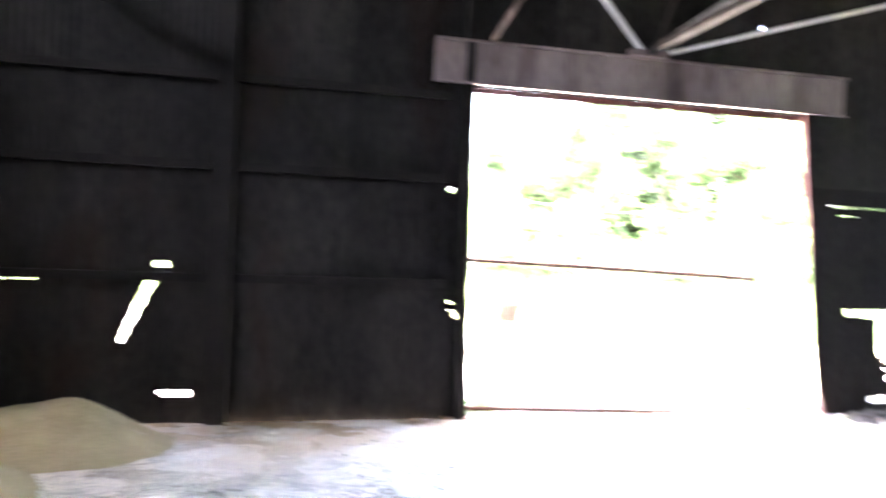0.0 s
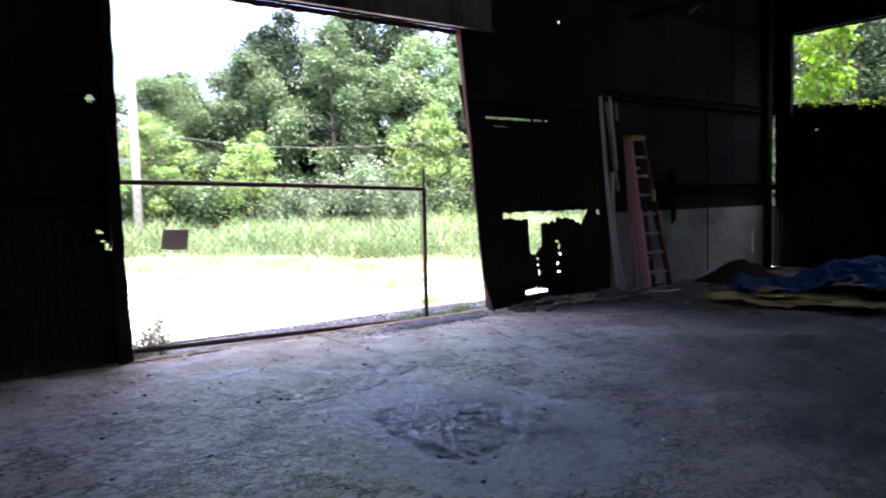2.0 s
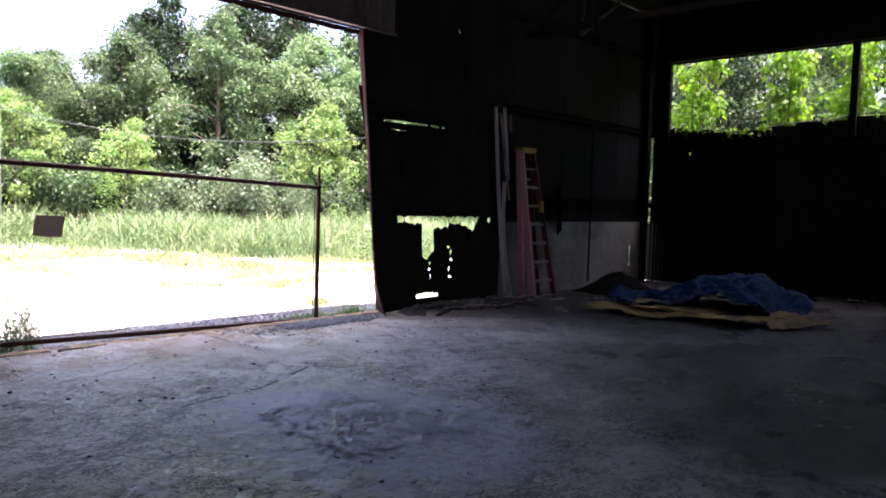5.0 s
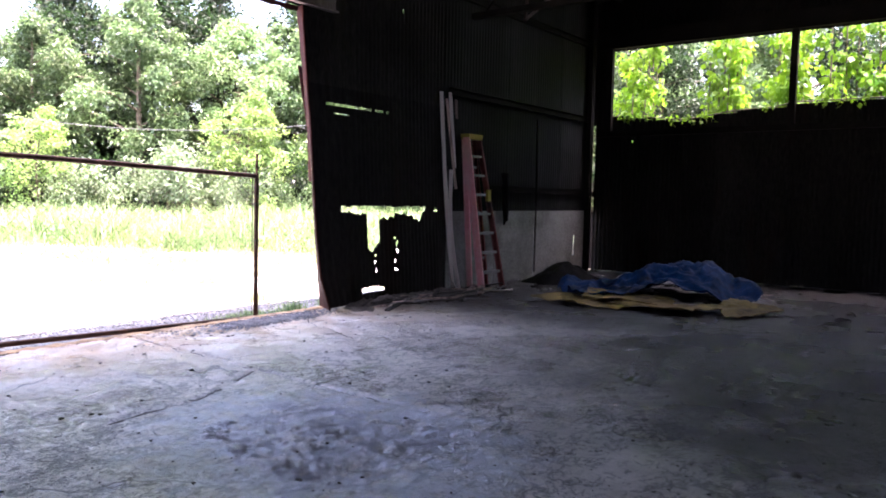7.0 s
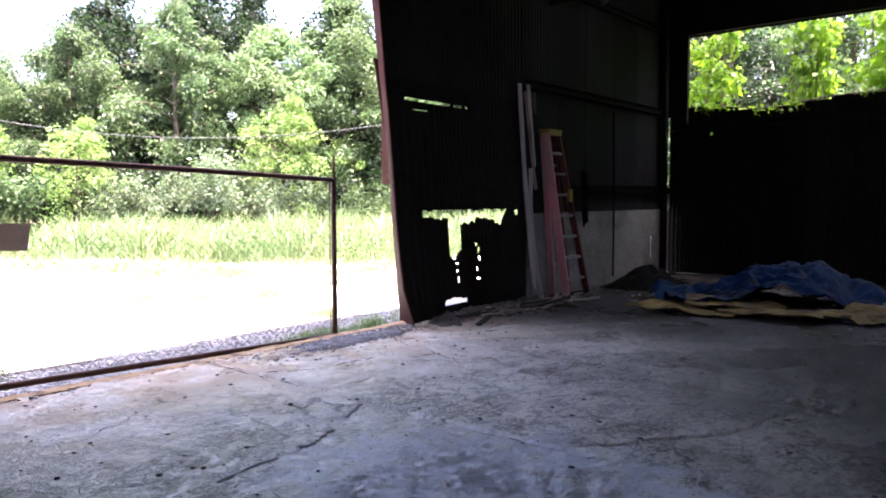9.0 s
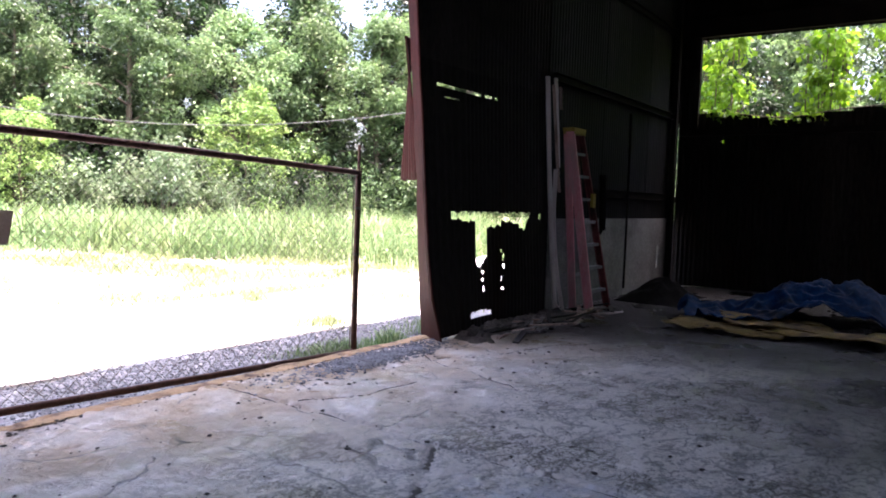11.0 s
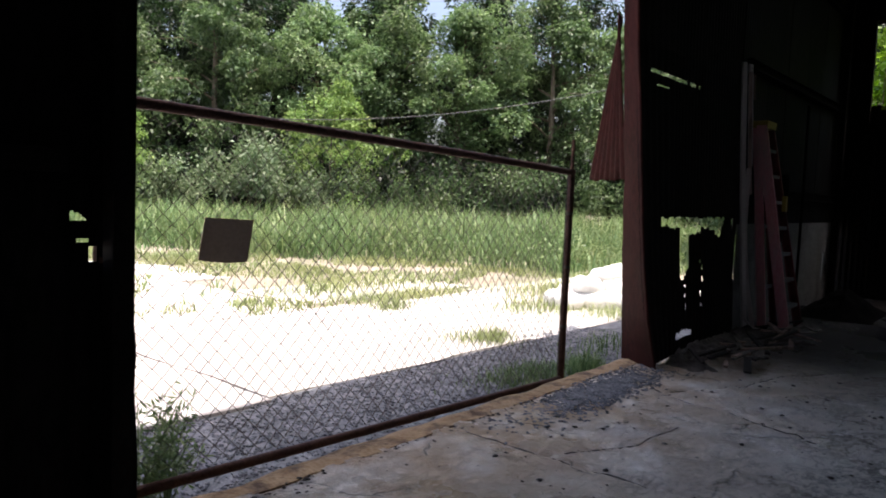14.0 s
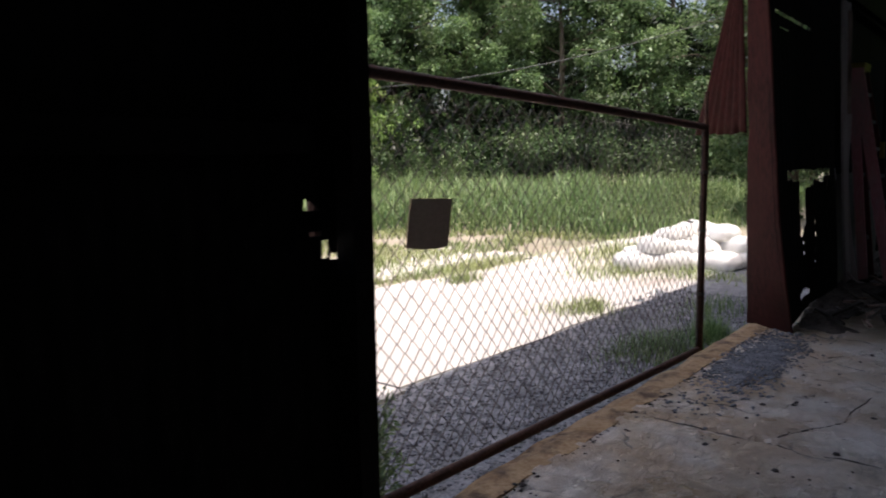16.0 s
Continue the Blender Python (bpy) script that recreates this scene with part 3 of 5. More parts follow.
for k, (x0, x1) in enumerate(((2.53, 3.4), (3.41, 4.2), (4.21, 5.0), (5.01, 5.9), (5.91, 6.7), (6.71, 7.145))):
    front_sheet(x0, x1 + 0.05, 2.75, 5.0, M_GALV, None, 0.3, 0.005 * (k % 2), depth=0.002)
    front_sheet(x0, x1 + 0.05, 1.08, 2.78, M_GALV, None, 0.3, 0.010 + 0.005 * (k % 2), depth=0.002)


b = Build()
b.sheet(lambda x, z: (x, 0.035 + corrugation(x), z), steps(2.30, 2.75, 0.019), steps(-0.12, 1.12, 0.3))
part("panel", b, M_SOOTTIN, wall_front, solid=0.003)


def slots(x, z):
    return not (abs(x - 6.455) < 0.018 and (0.3 < z < 0.45 or 0.5 < z < 0.68))


for x0, x1 in ((2.6, 3.82), (3.83, 5.02), (5.03, 6.20), (6.195, 7.1)):
    b = Build()
    b.sheet(lambda x, z: (x, -0.02 + 0.003 * nz(x, z, 0, 2), z), steps(x0, x1, 0.036), steps(-0.14, 1.13, 0.03), slots)
    part("wainscot_board", b, M_BOARD, wall_front, "grey smoke-stained wainscot board", solid=0.012)


def side_wall(name, label, fn, u0, u1, mat, opening=None, top=5.2):
    w = thing(name, label, "wall", kind="structure")
    n = round((u1 - u0) / 1.2)
    for k in range(n):
        a, c = u0 + (u1 - u0) * k / n, u0 + (u1 - u0) * (k + 1) / n
        b = Build()
        b.sheet(lambda u, z: fn(u, z), steps(a, c, 0.019 if opening else 0.038), steps(0, top, 0.05 if opening else 0.5), opening)
        part("panel", b, mat, w, solid=0.003)
    return w


def right_open(y, z):
    low = 2.90 - 0.13 * math.exp(-((y + 1.7) / 0.7) ** 2) + 0.02 * nz(y, 0, 0, 3) + (0.06 if y < -3.4 else 0)
    if -8.9 < y < -0.37 and low < z < 4.12:
        return False
    if -0.045 < y < 0.012 and 1.1 < z < 2.75 and not 1.42 < z < 1.5:
        return False
    if (y + 0.78) ** 2 + (z - 2.41) ** 2 < 0.03 ** 2:
        return False
    if 4.44 < z < 4.6 and nz(y, z, 5, 7) > 0.7:
        return False
    return True


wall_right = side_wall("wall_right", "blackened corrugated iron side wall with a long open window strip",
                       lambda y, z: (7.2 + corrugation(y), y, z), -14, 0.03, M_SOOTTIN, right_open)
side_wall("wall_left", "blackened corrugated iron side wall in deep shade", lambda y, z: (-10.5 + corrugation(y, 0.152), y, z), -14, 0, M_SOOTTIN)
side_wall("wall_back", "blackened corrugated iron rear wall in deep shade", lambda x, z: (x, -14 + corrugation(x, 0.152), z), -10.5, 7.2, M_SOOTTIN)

# window posts and header, right wall
for y in (-0.33, -3.5, -6.3, -8.95):
    part("window_post", Build().box(7.10, 7.19, y - 0.05, y + 0.05, 2.6, 4.3), M_STEEL, wall_right)
part("window_header", Build().box(7.06, 7.185, -9.2, -0.1, 4.13, 4.42), M_STEEL, wall_right)
part("girt", Build().box(7.08, 7.185, -13.9, -0.1, 2.52, 2.62), M_STEEL, wall_right)

# front posts, girts
for x, w in ((-10.4, 0.1), (-6.62, 0.2), (-4.17, 0.08), (7.02, 0.14)):
    if x == 7.02:
        part("post", Build().box(6.84, 6.95, -0.11, -0.02, 0, 5.0), M_STEEL, wall_front)
    else:
        part("post", Build().box(x, x + w, -0.09 if x == -4.17 else -0.16, -0.012, 0, 5.0), M_STEEL, wall_front)
for z in (1.48, 2.82, 4.2):
    b = Build()
    b.box(2.6, 6.83, -0.075, -0.012, z - 0.05, z - 0.042).box(2.6, 6.83, -0.02, -0.012, z - 0.042, z + 0.05).box(2.6, 6.83, -0.075, -0.02, z + 0.042, z + 0.05)
    part("girt", b, M_STEEL, wall_front)
for z in (1.38, 2.45, 3.3):
    part("girt", Build().box(-10.3, -6.63, -0.08, -0.012, z - 0.04, z + 0.04), M_STEEL, wall_front)
    part("girt", Build().box(-6.4, -4.32, -0.08, -0.012, z - 0.04, z + 0.04), M_STEEL, wall_front)
part("conduit", Build().tube([(5.02, -0.05, 0.1), (5.03, -0.05, 1.6), (5.0, -0.05, 2.66)], 0.018), M_STEEL, wall_front)

# doorway: jambs, header beam
door = thing("doorway", "wide open doorway with rusty red steel jambs and a dusty header beam", "doorway", kind="structure")
b = Build()
jy = lambda z: lean(0.3, z)
b.sheet(lambda u, z: ((jamb_x(z) + 0.03, jamb_x(z), 0.5 * (jamb_x(z) + jamb_out(z)), jamb_out(z), jamb_out(z) + 0.05)[u] + 0.006 * nz(z, u, 0, 4),
                      (jy(z) - 0.012, jy(z) - 0.016, 0.5 * jy(z) + 0.05, 0.115 + 0.012 * nz(z, 2, 0, 3), 0.12)[u], z), [0, 1, 2, 3, 4], steps(0.0, 3.44, 0.05),
        lambda u, z: u < 3 or z > 0.25)
part("jamb", b, M_REDTIN, door, "rusty red bent sheet steel jamb, torn at its foot", solid=0.004)
part("jamb_edge", Build().tube([(jamb_x(z) + 0.01, jy(z) - 0.018, z) for z in steps(0, 3.44, 0.15)], 0.011, 5), M_REDTIN, door)
b = Build()
b.sheet(lambda u, z: ((-4.14, -4.065 + 0.03 * max(0, 1 - z) + 0.012 * nz(z, 0, 3, 5), -4.065 + 0.02 * max(0, 1 - z) + 0.012 * nz(z, 0, 3, 5))[u], (-0.02, -0.02, 0.05)[u], z), [0, 1, 2], steps(0, 3.42, 0.06))
part("jamb", b, M_STEEL, door, "sooty steel jamb with a ragged edge", solid=0.006)
b = Build()
b.box(-4.5, 0.36, -0.055, -0.004, 3.44, 3.86).box(-4.5, 0.36, -0.11, -0.055, 3.86, 3.885).box(-4.5, 0.36, -0.11, -0.055, 3.43, 3.45)
part("header_beam", b, M_BEAM, door, "dusty dull red steel channel beam")
b = Build()
b.sheet(lambda x, v: (x, 0.06 + 0.03 * v, 3.43 - (0.05 + 0.02 * nz(x, 0, 0, 7)) * v), steps(-4.12, 0.2, 0.04), [0, 1])
part("header_lip", b, M_REDTIN, door, "ragged bent lip of the header flashing", solid=0.004)

# roof with trusses
EAVE, RIDGE = 5.0, 6.3


def roof_z(y):
    return EAVE + (RIDGE - EAVE) * (1 - abs(y + 7) / 7.15)


spots = [(6.0, -3.39, 0.25), (3.99, -3.48, 0.06), (5.78, -4.29, 0.10), (6.4, -4.9, 0.0), (5.2, -4.0, 0.1), (5.0, -3.9, 0.1), (3.0, -2.3, 0.0), (2.75, -1.75, 0.03), (3.2, -4.2, 0.05)]
holes = []
for x, y, z in spots:
    h = (5.6 - z) / -SUN_DIR.z
    hx, hy = x - SUN_DIR.x * h, y - SUN_DIR.y * h
    h = (roof_z(hy) - z) / -SUN_DIR.z
    holes.append((x - SUN_DIR.x * h, y - SUN_DIR.y * h))
roof = thing("roof", "dark corrugated iron roof on steel trusses, pierced by nail holes", "roof", kind="structure")
rx, ry = set(steps(-10.7, 7.4, 0.6)), set(steps(-14.15, 0.15, 0.65))
for k, (x, y) in enumerate(holes):
    r = 0.018 + 0.006 * (k % 3)
    rx |= {x - r, x + r}
    ry |= {y - r, y + r}
b = Build()
b.sheet(lambda x, y: (x, y, roof_z(y)), sorted(rx), sorted(ry), lambda x, y: all(abs(x - h[0]) > 0.009 or abs(y - h[1]) > 0.009 for h in holes))
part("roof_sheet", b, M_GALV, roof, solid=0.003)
for y in steps(-13.5, -0.5, 1.3):
    part("purlin", Build().box(-10.4, 7.1, y - 0.03, y + 0.03, roof_z(y) - 0.16, roof_z(y) - 0.02), M_STEEL, roof)
for x in (-7.6, -2.2, 3.0):
    t = thing("roof_truss", "welded steel roof truss, dusty pale web struts", "truss", group="roof trusses")
    b = Build().box(x - 0.04, x + 0.04, -13.9, -0.12, 3.88, 3.96)
    part("bottom_chord", b, M_STEEL, t)
    b = Build()
    b.tube([(x, -13.9, roof_z(-13.9) - 0.2), (x, -7, RIDGE - 0.2), (x, -0.13, roof_z(-0.13) - 0.2)], 0.04, 4)
    part("top_chord", b, M_STEEL, t)
    for k in range(6):
        y0, y1 = -0.3 - k * 2.25, -1.4 - k * 2.25
        part("web_strut", Build().tube([(x, y0, 3.92), (x, y1, roof_z(y1) - 0.2)], 0.022, 5), M_STEEL, t)

bracing = thing("wall_bracing", "pale steel struts fanning up from a gusset over the doorway", "bracing")
part("gusset_plate", Build().box(-2.42, -1.98, -0.22, -0.12, 3.865, 3.93), M_BEAM, bracing)
for p, q, r in (((-2.27, -0.16, 3.92), (-3.1, -0.16, 4.85), 0.035), ((-2.15, -0.16, 3.92), (-0.75, -0.16, 4.92), 0.052),
                ((-2.0, -0.17, 3.92), (1.3, -0.17, 4.9), 0.026)):
    part("strut", Build().tube([p, q], r, 6), M_STRUT, bracing)
part("strut", Build().tube([(-3.93, -0.16, 3.88), (-3.3, -0.16, 4.9)], 0.025, 6), M_WOOD, bracing, "brown rusted strut")
part("strut", Build().tube([(4.2, -0.25, 4.1), (5.4, -0.25, 4.9)], 0.03, 6), M_BEAM, bracing)
part("strut", Build().tube([(4.2, -0.25, 4.1), (4.3, -0.25, 4.9)], 0.03, 6), M_BEAM, bracing)

# peeled siding outside the doorway
b = Build()
b.sheet(lambda u, v: ((0.28 - 0.31 * v + u * (0.38 - 0.18 * v)) + 0.009 * math.cos(u * 44), 0.17 - 0.02 * v + u * (0.55 - 0.48 * v) - 0.006 * math.cos(u * 44), 1.5 + 1.3 * v + 0.02 * nz(u, v, 0, 6) * (1 - v)),
        steps(0, 1, 0.03), steps(0, 1, 0.1))
tagged(part("peeled_siding_sheet", b, M_REDTIN, wall_front, smooth=True, solid=0.003), "rusty red corrugated siding sheet peeled outwards")

# ---- gate ----
gate = thing("chain_link_gate", "rusty pipe-framed chain link gate closing the doorway", "gate")
GY = 0.17
top = lambda x: 1.63 - 0.11 * (x + 4.06) / 3.46
low = lambda x: 0.06 - 0.10 * (x + 4.06) / 3.46
part("top_rail", Build().tube([(x, GY, top(x) + 0.008 * math.sin((x + 4.1) * 0.9)) for x in steps(-4.12, -0.6, 0.4)], 0.024, 10), M_GATE, gate, smooth=True)
part("bottom_rail", Build().tube([(x, GY, low(x)) for x in steps(-4.12, -0.6, 0.4)], 0.024, 10), M_GATE, gate, smooth=True)
gate_post = part("gate_post", Build().tube([(-0.60, GY, -0.19), (-0.595, GY, 0.8), (-0.59, GY, 1.54)], 0.026, 10), M_GATE, gate, smooth=True)
part("post_extension", Build().tube([(-0.59, GY, 1.53), (-0.585, GY, 1.76)], 0.014, 8), M_GATE, gate_post)
part("end_stile", Build().tube([(-4.10, GY, 0.02), (-4.10, GY, 1.62)], 0.022, 8), M_GATE, gate)
part("tension_bar", Build().tube([(-0.65, GY, 0.0), (-0.645, GY, 1.5)], 0.006, 6), M_WIRE, gate)
for z in (0.35, 0.8, 1.2):
    part("tie_band", Build().tube([(-0.597, GY, z), (-0.596, GY, z + 0.025)], 0.031, 8), M_WIRE, gate_post)
b = Build()
P = 0.043
for c in range(int(3.42 / P)):
    x0 = -4.08 + c * P
    pts = []
    for k in range(int((top(x0) - low(x0)) / P)):
        side = (k + c) % 2
        x = x0 + side * P + 0.004 * nz(x0, k * 0.1, 0, 2)
        pts.append((x, GY + 0.028 + (0.003 if side else -0.003) + 0.02 * nz(x0, k * P, 2, 1.4), low(x0) + 0.02 + k * P))
    b.tube(pts, 0.0027, 3, False)
tagged(part("chain_link_mesh", b, M_WIRE, gate, "diamond mesh of thin dull wire"), kind="stuff")
b = Build()
b.sheet(lambda u, v: (-3.70 + 0.245 * u + 0.03 * v, GY - 0.035 + 0.012 * math.sin(u * 3) * (1 - v), 1.0 + 0.18 * v - 0.012 * math.sin(u * 2.6) * (1 - v) - 0.012 * u), steps(0, 1, 0.1), steps(0, 1, 0.1))
tagged(part("tin_sign", b, M_SIGN, solid=0.004), "blank rusty brown tin plate wired to the gate", "sign")

# ---- pavement outside ----
pavement = thing("pavement", "cracked sun-bleached concrete slabs outside the doorway", "pavement", kind="structure")
rnd = random.Random(5)


def slab(x0, x1, y0, y1, z):
    b = Build()
    g = 0.02
    xs, ys = steps(x0 + g, x1 - g, 0.25), steps(y0 + g, y1 - g, 0.25)
    jx = lambda x, y: x + 0.05 * nz(x, y, 2, 1.6) + 0.015 * nz(x, y, 4, 7)
    jy2 = lambda x, y: y + 0.06 * nz(x, y, 6, 1.4) + 0.015 * nz(x, y, 8, 7)
    b.sheet(lambda x, y: (jx(x, y), jy2(x, y), z + 0.008 * nz(x, y, 0, 0.8)), xs, ys)
    b.sheet(lambda x, v: (jx(x, ys[0]), jy2(x, ys[0]), z - 0.08 * v + 0.008 * nz(x, ys[0], 0, 0.8) * (1 - v)), xs, [1, 0])
    b.sheet(lambda y, v: (jx(xs[0], y), jy2(xs[0], y), z - 0.08 * v + 0.008 * nz(xs[0], y, 0, 0.8) * (1 - v)), ys, [0, 1])
    part("slab", b, M_APRON, pavement)


slab(-14, -2.3, 1.38, 4.4, -0.135)
slab(-2.3, 1.0, 1.46, 4.3, -0.14)
slab(1.0, 3.6, 1.42, 4.2, -0.15)
slab(3.6, 8.0, 1.5, 4.4, -0.16)
slab(-14, -3.5, 4.4, 8.5, -0.15)
slab(-3.5, 0.5, 4.35, 7.6, -0.15)
slab(0.6, 4.2, 4.7, 6.3, -0.17)
slab(-14, -4, 8.5, 12.5, -0.16)
slab(-4.0, 1.5, 7.6, 11.0, -0.165)
b = Build()
b.sheet(lambda x, y: (x, y, -0.155 + 0.012 * nz(x, y, 0, 3)), steps(-14, 8, 0.3), steps(0.1, 1.75, 0.25))
tagged(part("gravel_bed", b, M_GRAVEL), "bed of grey crushed gravel along the shed front", "gravel", kind="structure")
b = Build()
for k in range(9500):
    x, y = rnd.uniform(-4.6, 2.2), 0.12 + 1.5 * rnd.random()
    if y > 1.45 and rnd.random() < 0.7:
        continue
    b.lump((x, y, -0.15), rnd.uniform(0.006, 0.018), k, 0.8)
for k in range(2600):
    x = rnd.gauss(-0.8, 0.45)
    y = -0.28 + 0.28 * (x + 0.75) * 0.1 + rnd.gauss(0, 0.1)
    if y > -0.06:
        continue
    b.lump((x, y, 0.004), rnd.uniform(0.006, 0.017), k + 7000, 0.7)
tagged(part("gravel", b, M_GRAVEL), "loose grey crushed gravel stones", "gravel", kind="stuff")

# ---- litter on the floor ----
b = Build()
for k in range(1500):
    x, y = rnd.uniform(-5.5, 2.5), -7.2 + 7.1 * rnd.random()
    b.lump((x, y, 0.002), rnd.choice((0.004, 0.005, 0.006, 0.007, 0.008, 0.012, 0.018)) * rnd.uniform(0.7, 1.2), k + 100, 0.6)
for k in range(150):
    x = rnd.uniform(-4, 0.4)
    b.lump((x, -0.06 - abs(rnd.gauss(0, 0.07)), 0.002), rnd.uniform(0.006, 0.018), k + 900, 0.5)
tagged(part("floor_grit", b, M_ASH), "scattered dark crumbs of char and grit", "debris", kind="stuff")
b = Build()
b.sheet(lambda x, v: (x, lean(min(x, 2.2), 0) - 0.02 - v * (0.4 + 0.25 * nz(x, 0, 0, 2)), max(-0.02, (0.06 + 0.05 * nz(x, v, 0, 5) + 0.03 * nz(x, v, 0, 16)) * (1 - v) ** 0.8 * min(1, (x - 0.2) * 4) * min(1, (3.0 - x) * 3) - 0.004)),
        steps(0.2, 3.0, 0.04), steps(0, 1, 0.07))
tagged(part("ash_heap", b, M_DEBRIS, smooth=False), "low heap of ash and charred debris along the wall foot", "debris", kind="stuff")
for k in range(34):
    b = Build()
    L, w = rnd.uniform(0.2, 0.75), rnd.uniform(0.02, 0.06)
    x, y = rnd.uniform(0.45, 3.2), rnd.uniform(-0.85, -0.42)
    b.box(-L / 2, L / 2, -w / 2, w / 2, 0, 0.018)
    o = part("charred_stick", b, (M_WOOD, M_DEBRIS, M_ASH)[k % 3])
    o.matrix_world = pose(x, y, 0.035 + 0.05 * max(0, 0.6 + y) + 0.02, rnd.uniform(-8, 8), rnd.uniform(-7, 7), rnd.uniform(-35, 35))
    tagged(o, "short charred stick of wood on the ash", "stick", group="charred sticks")


# ---- boards and ladder at the post ----
def plank(p, q, w, d, mat, label, turn=0.0, bow=0.0):
    p, q = Vector(p), Vector(q)
    b = Build()
    ax = (q - p)
    side = Vector((math.cos(radians(turn)), math.sin(radians(turn)), 0))
    dep = ax.normalized().cross(side)
    n = 8
    for k in range(n + 1):
        c = p + ax * k / n + side * bow * math.sin(math.pi * k / n) + side * 0.006 * nz(k, p.x * 5, 0, 0.9)
        ww = w * (1 + 0.08 * nz(k, p.x, 2, 1.3))
        b.v += [c - side * ww / 2 - dep * d / 2, c + side * ww / 2 - dep * d / 2, c + side * ww / 2 + dep * d / 2, c - side * ww / 2 + dep * d / 2]
    for k in range(n):
        for s in range(4):
            i, s2 = 4 * k, (s + 1) % 4
            b.f.append([i + s, i + s2, i + 4 + s2, i + 4 + s])
    b.f += [[3, 2, 1, 0], [4 * n, 4 * n + 1, 4 * n + 2, 4 * n + 3]]
    return tagged(part("plank", b, mat), label, "plank", group="planks against the wall post")


plank((2.58, -0.17, 0.02), (2.37, -0.06, 2.79), 0.05, 0.03, M_PALEWOOD, "tall weathered pale lath leaning on the wall", -35, -0.02)
plank((2.64, -0.24, 0.02), (2.55, -0.12, 1.72), 0.05, 0.018, M_PALEWOOD, "pale stripped lath bowed against the wall", -70, -0.06)
plank((2.67, -0.09, 1.75), (2.57, -0.06, 2.80), 0.045, 0.02, M_PALEWOOD, "short weathered lath fixed high on the wall", -35)
plank((2.70, -0.10, 1.45), (2.44, -0.10, 2.7), 0.035, 0.018, M_WOOD, "thin brown lath slanting across the others", -65)
plank((2.74, -0.06, 2.45), (2.72, -0.05, 2.72), 0.035, 0.018, M_WOOD, "stub of brown lath high on the wall", -65)

ladder = thing("stepladder", "closed faded red fibreglass stepladder leaning on the wall", "ladder")
LH, LB = 2.22, 0.0


def lad(x, s, f):
    """A point on the ladder: x across, s up (0..1), f 0 front rail, 1 rear rail."""
    y = (-0.52 + 0.42 * s) if f == 0 else (-0.27 + 0.22 * s)
    return Vector((x, y, LB + LH * s))


def rail(x0, x1, f, w):
    b = Build()
    for s in (0.0, 1.0):
        c = lad(x0 + (x1 - x0) * s, s, f)
        for dx, dy in ((-0.014, -w), (0.014, -w), (0.014, -w + 0.008), (-0.004, -w + 0.008), (-0.004, w - 0.008), (0.014, w - 0.008), (0.014, w), (-0.014, w)):
            b.v.append(c + Vector((dx * (1 if x0 < 3.1 else -1), dy, 0)))
    for k in range(8):
        k2 = (k + 1) % 8
        b.f.append([k, k2, 8 + k2, 8 + k])
    b.f += [[0, 1, 2, 3], [0, 3, 4, 7], [4, 5, 6, 7], [11, 10, 9, 8], [15, 12, 11, 8], [15, 14, 13, 12]]
    return part("front_rail" if f == 0 else "rear_rail", b, M_FIBER if x0 < 3.1 else M_FIBER_SHADE, ladder)


rails = [rail(2.80, 2.93, 0, 0.055), rail(3.34, 3.22, 0, 0.045), rail(2.86, 2.95, 1, 0.045), rail(3.29, 3.18, 1, 0.03)]
for k in range(1, 8):
    s = k * 0.125
    a, c = lad(2.78 + 0.13 * s, s, 0), lad(3.30 - 0.11 * s, s, 0)
    b = Build().box(a.x + 0.012, c.x - 0.012, a.y - 0.04, a.y + 0.04, a.z - 0.01, a.z + 0.006)
    b.box(a.x + 0.012, c.x - 0.012, a.y - 0.044, a.y - 0.038, a.z - 0.03, a.z + 0.006)
    part("step", b, M_ALU, ladder, "ribbed dull aluminium step")
for s in (0.2, 0.5, 0.8):
    a, c = lad(2.86 + 0.08 * s, s, 1), lad(3.29 - 0.11 * s, s, 1)
    part("rear_brace", Build().box(a.x, c.x, a.y - 0.008, a.y + 0.008, a.z - 0.02, a.z + 0.02), M_ALU, ladder)
part("spreader_bracket", Build().box(3.17, 3.24, -0.34, -0.30, 1.28, 1.45), M_YELLOW, ladder, "yellow spreader bracket")
b = Build().box(2.91, 3.24, -0.17, -0.01, LH - 0.005, LH + 0.03).box(2.915, 3.235, -0.165, -0.015, LH - 0.045, LH - 0.005)
part("top_cap", b, M_YELLOW, ladder, "worn yellow plastic top cap")
for (x, f), held in zip(((2.78, 0), (3.30, 0), (2.86, 1), (3.29, 1)), rails):
    c = lad(x, 0, f)
    part("foot", Build().box(c.x - 0.03, c.x + 0.03, c.y - 0.05, c.y + 0.05, 0.0, 0.035), M_RAG, held, "black rubber foot")

b = Build()
b.tube([(2.56, -0.16, 0.16), (2.555, -0.24, 0.06), (2.60, -0.36, 0.018), (2.75, -0.56, 0.014), (2.95, -0.70, 0.014), (3.2, -0.78, 0.02)], 0.014, 5)
tagged(part("bent_trim_strip", b, M_PALEWOOD, smooth=True), "pale bent trim strip curling onto the floor", "trim strip")
b = Build()
b.sheet(lambda u, v: (3.95 + 0.16 * (u - 0.5) * (1 - 0.35 * v) + 0.05 * v + 0.02 * nz(u, v, 0, 6), -0.10 - 0.035 * math.sin(u * 9 + v * 2) - 0.02 * v, 1.72 - 0.75 * v - 0.1 * nz(u, 0, 1, 4) * v), steps(0, 1, 0.08), steps(0, 1, 0.07))
tagged(part("hanging_rag", b, M_RAG, smooth=True, solid=0.006), "black burnt rag hanging from the wall girt", "rag")


